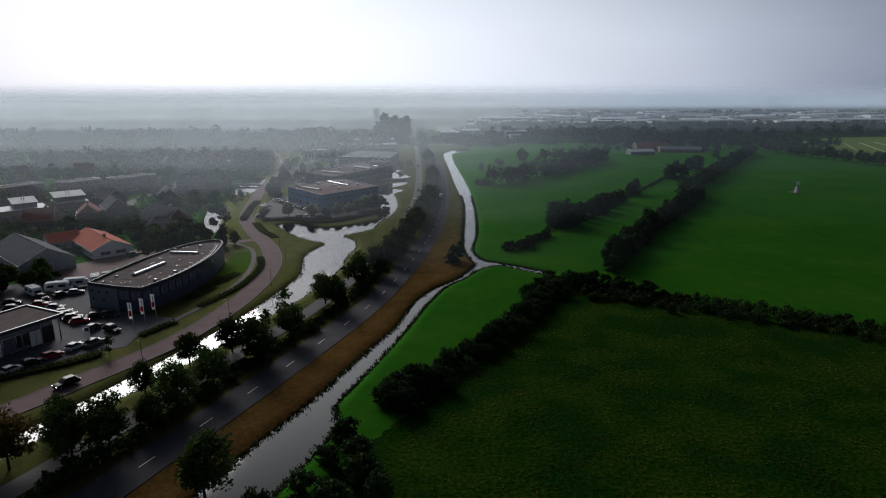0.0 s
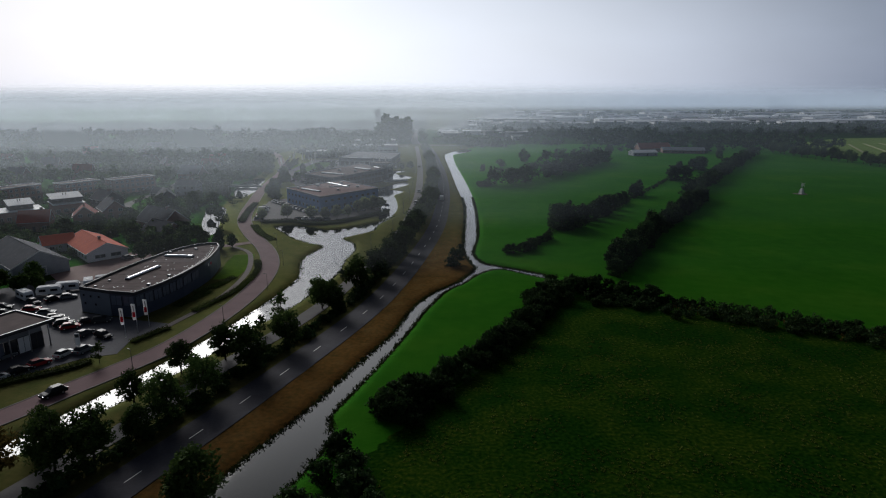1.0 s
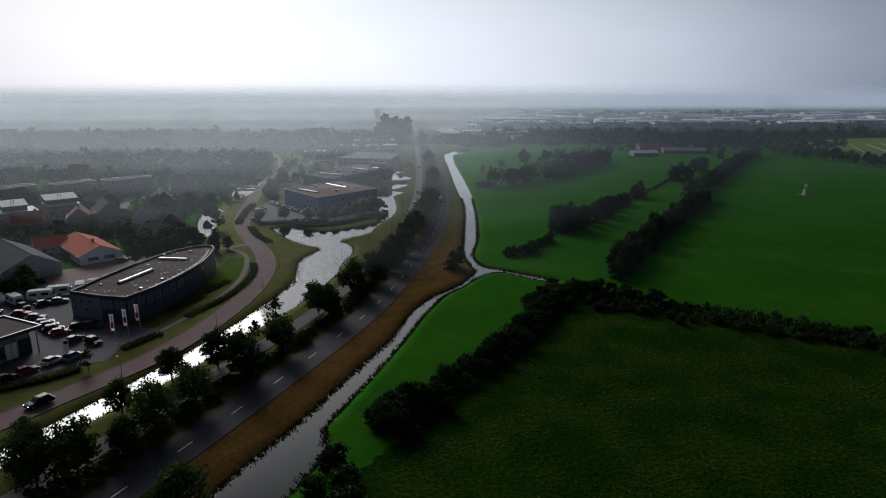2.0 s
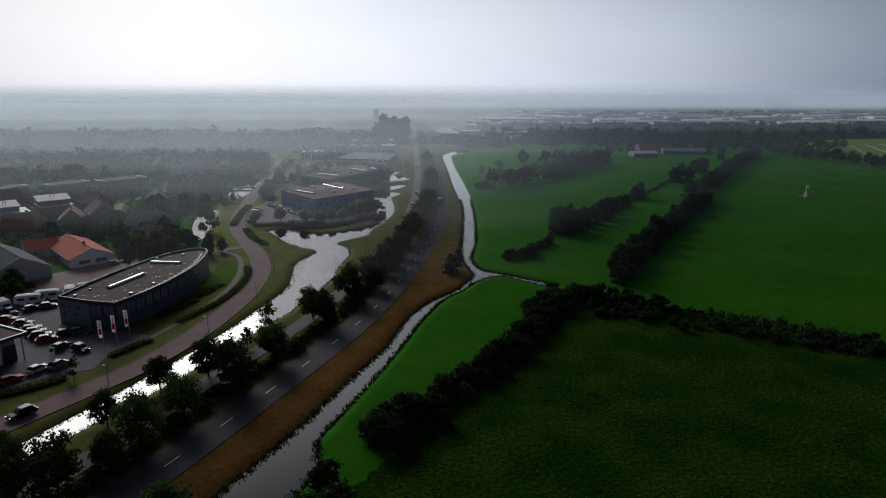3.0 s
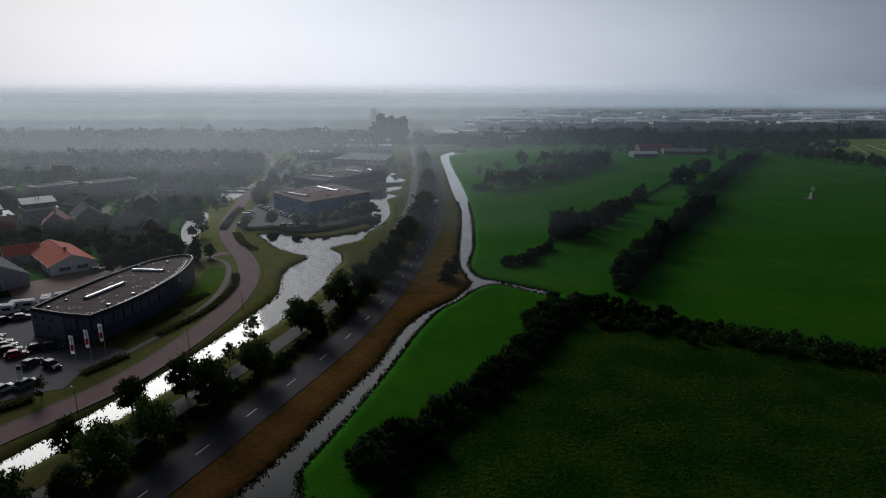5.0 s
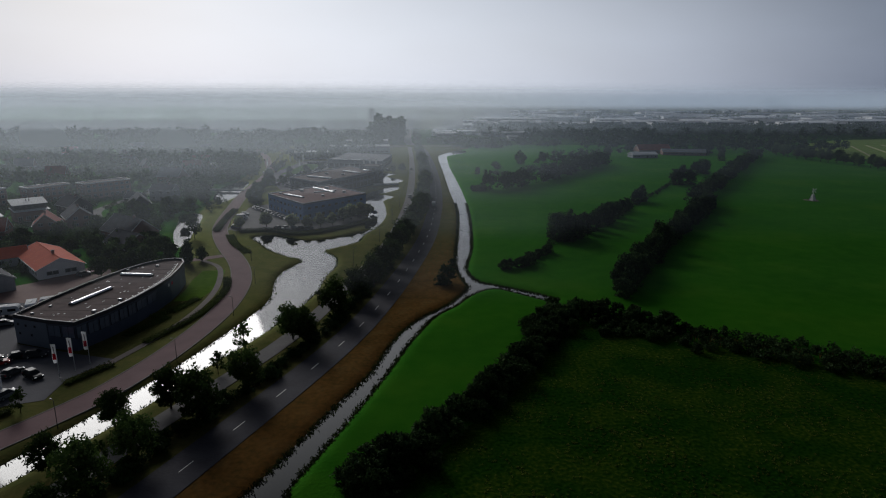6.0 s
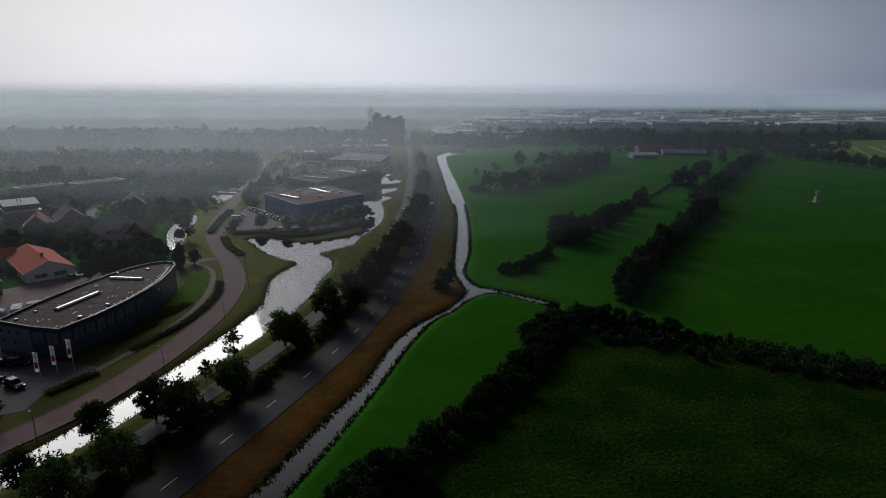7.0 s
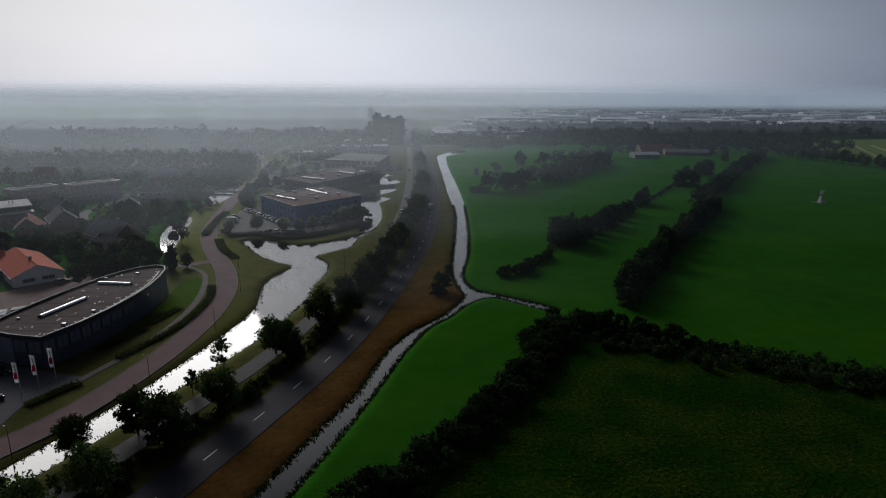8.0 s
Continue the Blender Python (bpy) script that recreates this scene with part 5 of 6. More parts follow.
def ship_building():
    outline = [(-94.4, 141.9), (-93.8, 153), (-92.2, 166), (-89.8, 177), (-87.3, 184), (-84, 188.6), (-80.8, 190.4), (-78.2, 189.6), (-76.3, 186.2), (-74.6, 179), (-73.4, 171), (-73.3, 163), (-74, 154), (-75.6, 145.6), (-78.3, 137.4), (-85.1, 138.7)]
    h = 6.0
    b = flat_block("office_building", outline, h, NAVY, BITUMEN, "low navy ship-shaped office with curved brown flat roof", "building", parapet=0.55,
                   skylights=(((-86.6, 149.6), (-84.2, 162), 1.3), ((-88, 174.2), (-79.2, 173.4), 1.3)),
                   units=((-78.6, 145.2, 0.45), (-77.2, 153.4, 0.4), (-90.6, 148.6, 0.3), (-91.4, 143.6, 0.3), (-82.5, 183, 0.4), (-88.5, 178.5, 0.35)))
    # paler wall on the forecourt side, with two small round windows
    a, c = np.array((-94.4, 141.9)), np.array((-85.1, 138.7))
    yaw = math.degrees(math.atan2(*(c - a)[::-1]))
    m = pose(a[0], a[1], 0, 0, 0, yaw)
    e = float(np.linalg.norm(c - a))
    Mesh().box(0, -0.14, -0.2, e, -0.02, h - 0.3, m).part("panel", STEEL_BLUE, b, "paler blue-grey metal wall panels")
    for s, z in ((1.3, 4.3), (3.6, 4.2), (6.3, 4.3), (1.5, 2.2), (5.0, 2.2)):
        add_window(b, *(m @ Vector((s, -0.16, z))), 0.55, 0.55, yaw, DARKTRIM, 0)
    # glazed bays with mullions
    for p, q, n, z0, z1 in (((-85.1, 138.7), (-78.3, 137.4), 2, 2.9, 5.5), ((-78.3, 137.4), (-75.6, 145.6), 3, 2.7, 5.4), ((-75.6, 145.6), (-74, 154), 3, 2.7, 5.4), ((-74, 154), (-73.3, 163), 2, 2.9, 5.3)):
        p, q = np.array(p), np.array(q)
        yaw = math.degrees(math.atan2(*(q - p)[::-1]))
        m = pose(p[0], p[1], 0, 0, 0, yaw)
        w = float(np.linalg.norm(q - p)) / n
        for k in range(n):
            add_window(b, *(m @ Vector(((k + 0.5) * w, -0.05, z0))), w * 0.9, z1 - z0, yaw, DARKTRIM, 1, glass=SKYPANE)
    # small red and white signs that cannot be read
    for k, mt in enumerate((TRIM, TRIM, REDCLOTH)):
        x, y = -73.55 + 0.02 * k, 168 + 1.9 * k
        Mesh().box(-0.35, -0.04, 0, 0.35, 0.04, 0.8, pose(x + 0.12, y, 4.2, 0, 0, 88)).part("sign", mt, b)
    # seams and gravel line on the roof
    for k in range(11):
        y0 = 142 + 4.2 * k
        xs = [p for p in zip(outline, outline[1:] + outline[:1]) if (p[0][1] - y0) * (p[1][1] - y0) < 0]
        cut = sorted(p[0][0] + (y0 - p[0][1]) / (p[1][1] - p[0][1]) * (p[1][0] - p[0][0]) for p in xs)
        if len(cut) == 2:
            Mesh().box(cut[0] + 0.4, y0 - 0.05, h, cut[1] - 0.4, y0 + 0.05, h + 0.03).part("roof_seam", BITUMEN, b)
    rail = [(-78.9, 140), (-76.9, 146.5), (-75.4, 155), (-74.8, 164), (-75, 172), (-76.3, 179.5), (-78, 186)]
    line = curve(rail, 1.0)
    strip(line, -0.08, 0.08, h + 0.09, 0.1).part("roof_cable", TRIM, b)
    for (x, y), a in along(line, 2.4):
        Mesh().box(-0.14, -0.14, 0, 0.14, 0.14, 0.16, pose(x - 0.5, y, h, 0, 0, a)).part("paver", TRIM, b)
    # pale patches and small vents scattered over the felt
    spot = Mesh().box(-0.22, -0.12, 0, 0.22, 0.12, 0.05).data("patch", TRIM)
    ring = np.array(outline)
    while len([o for o in b.children if o.name.startswith("patch")]) < 46:
        q = np.array([[rng.uniform(-94, -73), rng.uniform(138, 190)]])
        if inside(ring, q)[0] and distance(ring, q)[0] > 1.2:
            part("patch", spot, b, pose(q[0, 0], q[0, 1], h, 0, 0, float(rng.uniform(60, 100))) @ Matrix.Diagonal((float(rng.uniform(0.4, 1.6)), float(rng.uniform(0.4, 1.0)), 1, 1)))
    return b


ship_building()


def showroom():
    """Car showroom: overhanging flat roof on slim columns, glass walls set back below it."""
    root = thing("showroom", "glass car showroom with dark overhanging flat roof", "building", m=Matrix(((-0.407, -0.886, 0, -87.3), (-0.914, 0.463, 0, 120.8), (0, 0, 1, 0), (0, 0, 0, 1))).normalized())
    root.matrix_basis = pose(-87.3, 120.8, 0, 0, 0, math.degrees(math.atan2(-0.914, -0.407)))
    L, D, H = 34.0, 13.0, 5.2
    Mesh().box(0, -D, H, L, 0, H + 0.5, None, 0.03).part("roof", BITUMEN, root)
    for x0, y0, x1, y1 in ((-0.1, -0.15, L, 0.15), (-0.15, -D, 0.15, 0), (0, -D - 0.15, L, -D + 0.15)):
        Mesh().box(x0, y0, H + 0.05, x1, y1, H + 0.75).part("fascia", DARKTRIM, root)
        Mesh().box(x0 - 0.03, y0 - 0.03, H + 0.75, x1 + 0.03, y1 + 0.03, H + 0.81).part("coping", TRIM, root)
    Mesh().box(1.6, -D + 0.5, -0.2, L, -1.6, 0.12).part("floor", SERVICE, root)
    Mesh().box(14, -D + 0.6, 0.12, L, -D * 0.55, H - 0.02).part("back_wall", STEEL_BLUE, root)
    Mesh().box(1.68, -D + 0.5, 3.66, L, -1.68, H - 0.02).part("lintel", GREYWALL, root, "pale blue-grey panel band over the glass")
    for k in range(9):
        x = 0.8 + 4.0 * k
        Mesh().tube((x, -0.8, -0.1), (x, -0.8, H), 0.14, 0.14, 8).part("column", STEEL, root, smooth=True)
    for k in range(3):
        Mesh().tube((0.8, -3.8 - 3.6 * k, -0.1), (0.8, -3.8 - 3.6 * k, H), 0.14, 0.14, 8).part("column", STEEL, root, smooth=True)
    for k in range(12):
        add_window(root, 3.0 + 2.6 * k, -1.6, 0.15, 2.5, 3.5, 180, DARKTRIM, 1, glass=WHITEWALL if k in (1, 4) else SKYPANE if k % 2 else PANE)
    for k in range(4):
        add_window(root, 1.6, -3.0 - 2.6 * k, 0.15, 2.5, 3.5, -90, DARKTRIM, 1, glass=SKYPANE if k else WHITEWALL)
    return root


showroom()
f, u, v = np.array((-64.0, 279.0)), np.array((-24.0, 29.5)), np.array((23.2, 31.0))
flat_block("office_building", [tuple(f), tuple(f + v), tuple(f + u + v), tuple(f + u)], 7.5, COBALT, REDROOF, "two-storey cobalt blue office with brown flat roof", "building", rows=((4.7, 1.0, 1.6, 2.4), (1.2, 1.4, 1.6, 2.4)),
           edge=STEEL_BLUE, skylights=(((-79.3, 306), (-68.2, 296.6), 1.6), ((-70.5, 329), (-57, 313.6), 1.4), ((-66.5, 312.5), (-57, 320.5), 0.8)),
           units=((-74, 318, 0.9), (-60, 302, 0.7), (-52, 314, 0.8), (-63, 326, 1.0), (-82, 308.5, 0.6)))
flat_block("showroom", [(-71.3, 346.5), (-47.5, 398), (-68.5, 430), (-93, 368)], 8.0, NAVY, BITUMEN, "long dark showroom with pale skylights on its flat roof", "building", rows=((0.8, 2.6, 3.2, 0.8), (4.6, 1.8, 3.2, 0.8)), edge=STEEL_BLUE,
           skylights=(((-83, 371), (-68, 362), 2.2), ((-67, 399), (-55.5, 388.5), 2.2), ((-55, 405), (-51, 400.5), 1.8)), units=((-75, 385, 1.0), (-64, 380, 0.9)))
flat_block("office_tower", [(-58, 408), (-46, 405), (-44, 417), (-56, 420)], 10.5, NAVY, BITUMEN, "dark three-storey block at the end of the showroom", "building", rows=((1.0, 2.2, 2.2, 0.8), (5.0, 1.8, 2.2, 0.8), (8.0, 1.6, 2.2, 0.8)))
flat_block("showroom", [(-52, 480), (-50, 540), (-90, 556), (-96, 494)], 6.2, GREYWALL, GREYROOF, "pale-roofed car showroom in the mist", "building", rows=((0.8, 2.8, 3.6, 0.8),), edge=STEEL_BLUE, skylights=(((-92, 492), (-80, 489), 2.0), ((-76, 488), (-64, 485), 2.0)))
for x0, y0, w, d, h in ((-120, 620, 60, 20, 7), (-140, 560, 30, 16, 6), (-115, 690, 46, 18, 8)):
    flat_block("warehouse", [(x0, y0), (x0 + w, y0 + 6), (x0 + w - 3, y0 + d + 6), (x0 - 3, y0 + d)], h, GREYWALL, WHITEROOF, "low pale-roofed hall among misty trees", "building", rows=((1.0, 1.6, 3.0, 1.4),), edge=TRIM)

# houses
house(-127.0, 203.0, -44.5, 29, 12.5, 2.8, 5.5, ORANGETILE, WHITEWALL, "white house with bright orange tiled roof", 2, True, gable_width=3.2)
house(-142.5, 206.5, 42, 10, 9, 2.8, 5.2, ORANGETILE, WHITEWALL, "white wing with orange tiled hipped roof", 1, False)
barn = house(-138.0, 183.5, -40, 32, 15, 3.6, 7.6, DARKTILE, GREYWALL, "long grey barn with dark sheet roof", 1, False)
Mesh().box(16.0, -3.4, -0.1, 16.14, 1.2, 3.0).part("door_frame", TRIM, barn)
Mesh().box(16.02, -3.2, -0.1, 16.2, 1.0, 2.8).part("garage_door", GREYWALL, barn)
def white_roof_house(x, y, yaw, length, low, high, label):
    """Brick house with a white sheet roof over the ground floor and a second, raised white roof over part of it; the front faces local -y."""
    root = thing("house", label, "house", "white-roofed houses", m=rect((x, y), yaw))
    Mesh().box(0, 0, -0.3, length, 9, 4.55).part("wall", BRICKWALL, root)

    def slab(name, x0, x1, y0, y1, z0, z1, parent):
        v = [(px, py, pz + t) for t in (0.0, 0.22) for px, py, pz in ((x0, y0, z0), (x1, y0, z0), (x1, y1, z1), (x0, y1, z1))]
        return Mesh().add(v, [(3, 2, 1, 0), (4, 5, 6, 7), (0, 1, 5, 4), (1, 2, 6, 5), (2, 3, 7, 6), (3, 0, 4, 7)]).part(name, WHITEROOF, parent)

    slab("lower_roof", -0.5, length + 0.5, -0.9, 9.4, 4.6, 5.3, root)
    Mesh().box(low, 2.3, 4.5, high, 8.8, 7.0).part("upper_wall", DARKTRIM, root)
    slab("upper_roof", low - 0.5, high + 0.5, 1.6, 9.3, 7.05, 8.9, root)
    for k in range(int(length / 3)):
        add_window(root, 1.5 + 3.0 * k, -0.02, 0.9 if k % 3 else 0.1, 1.7, 1.5 if k % 3 else 2.3, 0)
    for k in range(int((high - low) / 2.4)):
        add_window(root, low + 1.2 + 2.4 * k, 2.28, 5.5, 1.8, 1.1, 0, DARKTRIM)
    for k in (0.45, 0.55):
        px = low + k * (high - low)
        Mesh().tube((px, 6.0, 7.9), (px, 6.0, 9.3), 0.16, 0.16, 8).part("flue", DARKTRIM, root)


white_roof_house(-186.6, 272.2, 47, 12.5, 0.0, 12.5, "brick house with stepped white sheet roofs")
white_roof_house(-199.5, 248, 47, 20.5, 8.5, 17.5, "long brick house with white roof and raised storey")
house(-173, 240, 20, 11, 9, 4.0, 8.0, REDTILE, BRICKWALL, "red-tiled brick house beside the white-roofed block", 2, True, 2)
house(-161, 254, -60, 12, 9, 4.0, 8.0, REDTILE, BRICKWALL, "red-tiled brick house among gardens", 2, True, 2)
house(-157, 268, -50, 14, 10, 4.2, 8.4, DARKTILE, BRICKWALL, "brick house with steep dark roof", 2, True, 2)
house(-172, 290, -35, 13, 10, 5.2, 9.0, DARKTILE, DARKTRIM, "tall brick house with dark tiled roof", 2, True, 2)
house(-122, 243, -35, 20, 12, 3.6, 8.6, DARKTILE, BRICKWALL, "broad house with dark slate roof and dormers", 2, True)
house(-113.5, 226, -35, 15, 10, 3.0, 6.6, DARKTILE, BRICKWALL, "low dark-roofed annexe beside the trees", 1, False)
house(-163, 327, -20, 9, 6, 2.6, 5.2, DARKTILE, DARKTRIM, "dark timber shed by the lane", 0, False)
house(-152, 337, 0, 12, 9, 5.4, 8.0, DARKTILE, GREYWALL, "grey rendered two-storey house by the lane", 2, True, 2)
house(-180, 408, -10, 15, 11, 4.0, 9.0, GREYROOF, BRICKWALL, "house with broad pale grey roof in haze", 2, True, 1)
for (ax, ay), (bx, by) in (((-193, 334), (-179.5, 355)), ((-211, 317), (-201, 335)), ((-229, 296), (-223, 318))):
    k = 9.0 / math.hypot(bx - ax, by - ay)
    nx, ny = -(by - ay) * k, (bx - ax) * k
    flat_block("terraced_houses", [(ax, ay), (bx, by), (bx + nx, by + ny), (ax + nx, ay + ny)], 8.4, BRICKWALL, BITUMEN, "row of brown brick houses with pale parapets", "house",
               rows=((0.9, 1.5, 1.6, 1.4), (3.7, 1.5, 1.6, 1.4), (6.2, 1.3, 1.6, 1.4)), edge=TRIM, parapet=0.3)
house(-152, 310, -58, 14, 9, 3.0, 7.0, DARKTILE, DARKTRIM, "black timber house with steep pointed roof", 1, False, 1)
house(-204, 470, -20, 16, 9, 3.2, 6.4, WHITEROOF, GREYWALL, "pale-roofed long house in the mist", 1, False)
flat_block("apartment_block", [(-186, 446), (-168, 452), (-171, 462), (-189, 456)], 6.5, GREYWALL, WHITEROOF, "pale flat-roofed block with a row of windows", "building", rows=((3.6, 1.6, 1.6, 0.6), (0.9, 1.6, 1.6, 0.6)), edge=TRIM)
for k, (x, y) in enumerate(((-300, 330), (-280, 380), (-330, 400), (-250, 400), (-305, 450), (-240, 470), (-360, 480), (-215, 445), (-270, 520), (-340, 560), (-230, 590), (-400, 420), (-190, 480), (-420, 520), (-310, 620), (-180, 440))):
    house(x, y, float(rng.uniform(-60, 60)), 12, 9, 5.6, 10.5, (REDTILE, DARKTILE, GREYROOF)[k % 3], BRICKWALL, ("red-tiled", "dark-roofed", "grey-roofed")[k % 3] + " brick house among misty treetops in haze", 1, True, 2, span=6.0)
# farm beyond the pastures
house(205, 640, 8, 34, 14, 3.2, 8.4, REDTILE, BRICKWALL, "farmhouse with long red tiled roof", 2, True)
house(180, 590, 8, 24, 12, 3.0, 5.0, WHITEROOF, GREYWALL, "low farm shed with pale roof", 1, False)
house(228, 618, -8, 40, 12, 3.0, 5.5, GREYROOF, BRICKWALL, "long grey-roofed cowshed beside the farm", 1, False)
def far_hall(x, y, w, d, h, wall, roof, label, doors=(0.25, 0.6)):
    """A plain industrial hall: walls, shallow ridged roof, a band of windows and two doors."""
    root = thing("warehouse", label, "building", m=pose(x, y, 0, 0, 0, float(rng.uniform(-12, 12))))
    Mesh().box(0, 0, -0.3, w, d, h).part("wall", wall, root)
    Mesh().add([(-0.4, -0.4, h), (w + 0.4, -0.4, h), (w + 0.4, d + 0.4, h), (-0.4, d + 0.4, h), (-0.4, d / 2, h + d * 0.05), (w + 0.4, d / 2, h + d * 0.05)], [(0, 1, 5, 4), (2, 3, 4, 5), (0, 4, 3), (1, 2, 5), (3, 2, 1, 0)]).part("roof", roof, root)
    Mesh().box(w * 0.08, -0.08, h * 0.6, w * 0.9, 0.0, h * 0.8).part("window_band", PANE, root)
    for k in doors:
        Mesh().box(w * k, -0.1, -0.1, w * k + 4, 0.0, h * 0.5).part("door", GREYTRIM, root)


for k in range(34):
    far_hall(float(rng.uniform(-28, 90)), float(rng.uniform(815, 1400)), float(rng.uniform(10, 40)), float(rng.uniform(14, 24)), float(rng.uniform(5, 9)), WHITEWALL if k % 2 else GREYWALL, SHEETROOF if k % 3 else GREYROOF, "pale hall in the misty business park")
# distant sheds and towers of the town
for k in range(135):
    y = 1150 + 1350 * float(rng.uniform()) ** 1.3
    far_hall(y * float(rng.uniform(0.03, 0.85)), y, float(rng.uniform(25, 130)), float(rng.uniform(25, 60)), float(rng.uniform(6, 12)), WHITEWALL if k % 3 else GREYWALL, SHEETROOF if k % 2 else GREYROOF, "distant pale industrial hall at the town's edge", ())
for x, y, w, h in ((1450, 2900, 70, 58), (1540, 2920, 40, 46)):
    flat_block("tower_block", [(x, y), (x + w, y), (x + w, y + 22), (x, y + 22)], h, GREYWALL, BITUMEN, "distant grey tower block in the mist", "building", rows=tuple((z, 2.4, 6.0, 2.5) for z in np.arange(3, h - 3, 6.0)), parapet=0.8, fronts=(0,))


# ---- vehicles ----
def car(paint, label, kind="hatch"):
    """Body with rounded bonnet and roof, glass house, four wheels, lamps. Faces +x."""
    root = thing("car", label, "car")
    if kind == "van":
        prof = [(-2.4, 0.35), (-2.45, 1.1), (-2.4, 2.2), (-2.2, 2.35), (1.0, 2.35), (1.5, 2.15), (2.05, 1.35), (2.5, 1.1), (2.6, 0.6), (2.5, 0.35)]
        glass = [(1.0, 1.5), (1.1, 2.2), (1.45, 2.05), (1.95, 1.38)]
        half = 0.95
    else:
        r = 1.47 if kind == "hatch" else 1.62
        back = -2.05 if kind == "hatch" else -2.25
        prof = [(back, 0.3), (back - 0.08, 0.62), (back + 0.02, 0.95), (back + 0.25, 1.0), (0.75, 0.98), (1.65, 0.86), (2.05, 0.68), (2.12, 0.45), (2.05, 0.28)]
        glass = [(back + 0.2, 0.97), (back + 0.62, r - 0.08), (back + 0.95, r), (0.05, r), (0.3, r - 0.06), (0.95, 0.96)]
        half = 0.88

    def loft(pts, inset):
        n = len(pts)
        zs = [p[1] for p in pts]
        lo, hi = min(zs), max(zs)
        rows = []
        for y in (-1, -0.93, -0.6, 0.6, 0.93, 1):
            k = abs(y) > 0.7
            rows.append([(x * (0.985 if k else 1), y * (half - inset * (z - lo) / (hi - lo)), z - ((0.10 if abs(y) == 1 else 0.03) if k and z > lo + 0.5 * (hi - lo) else 0)) for x, z in pts])
        v = [p for row in rows for p in row]
        fs = [(j * n + i, j * n + (i + 1) % n, (j + 1) * n + (i + 1) % n, (j + 1) * n + i) for j in range(5) for i in range(n)]
        return Mesh().add(v, fs + [tuple(range(n)), tuple(range(6 * n - 1, 5 * n - 1, -1))])

    body = loft(prof, 0.05).part("body", paint, root, smooth=False)
    if kind == "van":
        loft(glass, 0.03).part("windscreen", CARGLASS, root, m=pose(0.03, 0, 0))
    else:
        loft(glass, 0.2).part("cabin_glass", CARGLASS, root)
        rf = Mesh()
        r = max(z for _, z in glass)
        rf.box(glass[1][0] + 0.1, -half + 0.22, r - 0.03, 0.12, half - 0.22, r + 0.035, None, 0.03)
        rf.part("roof_panel", paint, root)
    wheel = Mesh().tube((0, -0.11, 0), (0, 0.11, 0), 0.32, 0.32, 12).data("tyre", RUBBER)
    rim = Mesh().tube((0, -0.125, 0), (0, 0.125, 0), 0.2, 0.2, 8).data("rim", STEEL)
    for x in (-1.3, 1.32):
        for y in (-half + 0.08, half - 0.08):
            w = part("tyre", wheel, root, pose(x, y, 0.32))
            part("rim", rim, w)
    zl = 0.66 if kind != "van" else 0.9
    xb = prof[1][0]
    for s in (-1, 1):
        Mesh().box(prof[-3][0] - 0.16, s * (half - 0.2) - 0.16, zl - 0.08, prof[-3][0] + 0.03, s * (half - 0.2) + 0.16, zl + 0.08).part("headlight", LAMPGLASS, root)
        Mesh().box(xb - 0.03, s * (half - 0.16) - 0.12, zl, xb + 0.1, s * (half - 0.16) + 0.12, zl + 0.2).part("tail_light", TAILGLASS, root)
    return root


NAMES = ("black", "silver", "bright red", "white", "dark blue", "grey")
CARS = {}
PARKED = set()


def park(x, y, yaw, colour, kind="hatch", group="parked cars", z=0.06):
    key = (colour, kind)
    if key not in CARS:
        CARS[key] = car(PAINTS[colour], NAMES[colour] + {"hatch": " hatchback car", "estate": " tall estate car", "van": " panel van"}[kind] + " standing on the paving", kind)
    root = CARS[key]
    m = pose(x, y, z, 0, 0, yaw)
    if key in PARKED:
        return copy_thing(root, m)
    PARKED.add(key)
    root.matrix_basis = m
    return tagged(root, group=group)


for x, y, a, c, k in ((-90.2, 130.2, 35, 2, "hatch"), (-92.9, 132.2, 35, 0, "estate"), (-95.4, 134.2, 35, 5, "estate"), (-97.8, 136.2, 35, 0, "hatch"), (-84.3, 126.0, 80, 5, "hatch"), (-79.3, 124.8, -28, 0, "estate"), (-88.2, 133.8, 35, 0, "hatch"), (-85.2, 134.4, 15, 5, "estate"),
                      (-110.7, 147.3, -30, 5, "hatch"), (-107.2, 149.9, 60, 0, "hatch"), (-104.4, 152.0, 30, 1, "hatch"), (-115.5, 143.0, 20, 0, "estate"), (-107.5, 142.0, 15, 2, "hatch"), (-112, 138.5, 15, 0, "estate"), (-117.5, 136.5, 15, 5, "hatch"), (-102.0, 139.5, 15, 1, "hatch"),
                      (-81.8, 114.9, 75, 3, "hatch"), (-78.9, 117.0, 75, 1, "estate"), (-87.2, 103.4, 70, 3, "hatch"), (-83.9, 110.2, 60, 2, "hatch"), (-85.6, 106.8, 60, 0, "hatch"), (-89.3, 99.6, 60, 1, "hatch"),
                      (-93.2, 113.3, 60, 1, "hatch"), (-92.0, 117.0, 60, 3, "hatch"), (-110.5, 193.5, 62, 1, "hatch"), (-139, 231, 20, 3, "hatch")):
    park(x, y, a, c, k)
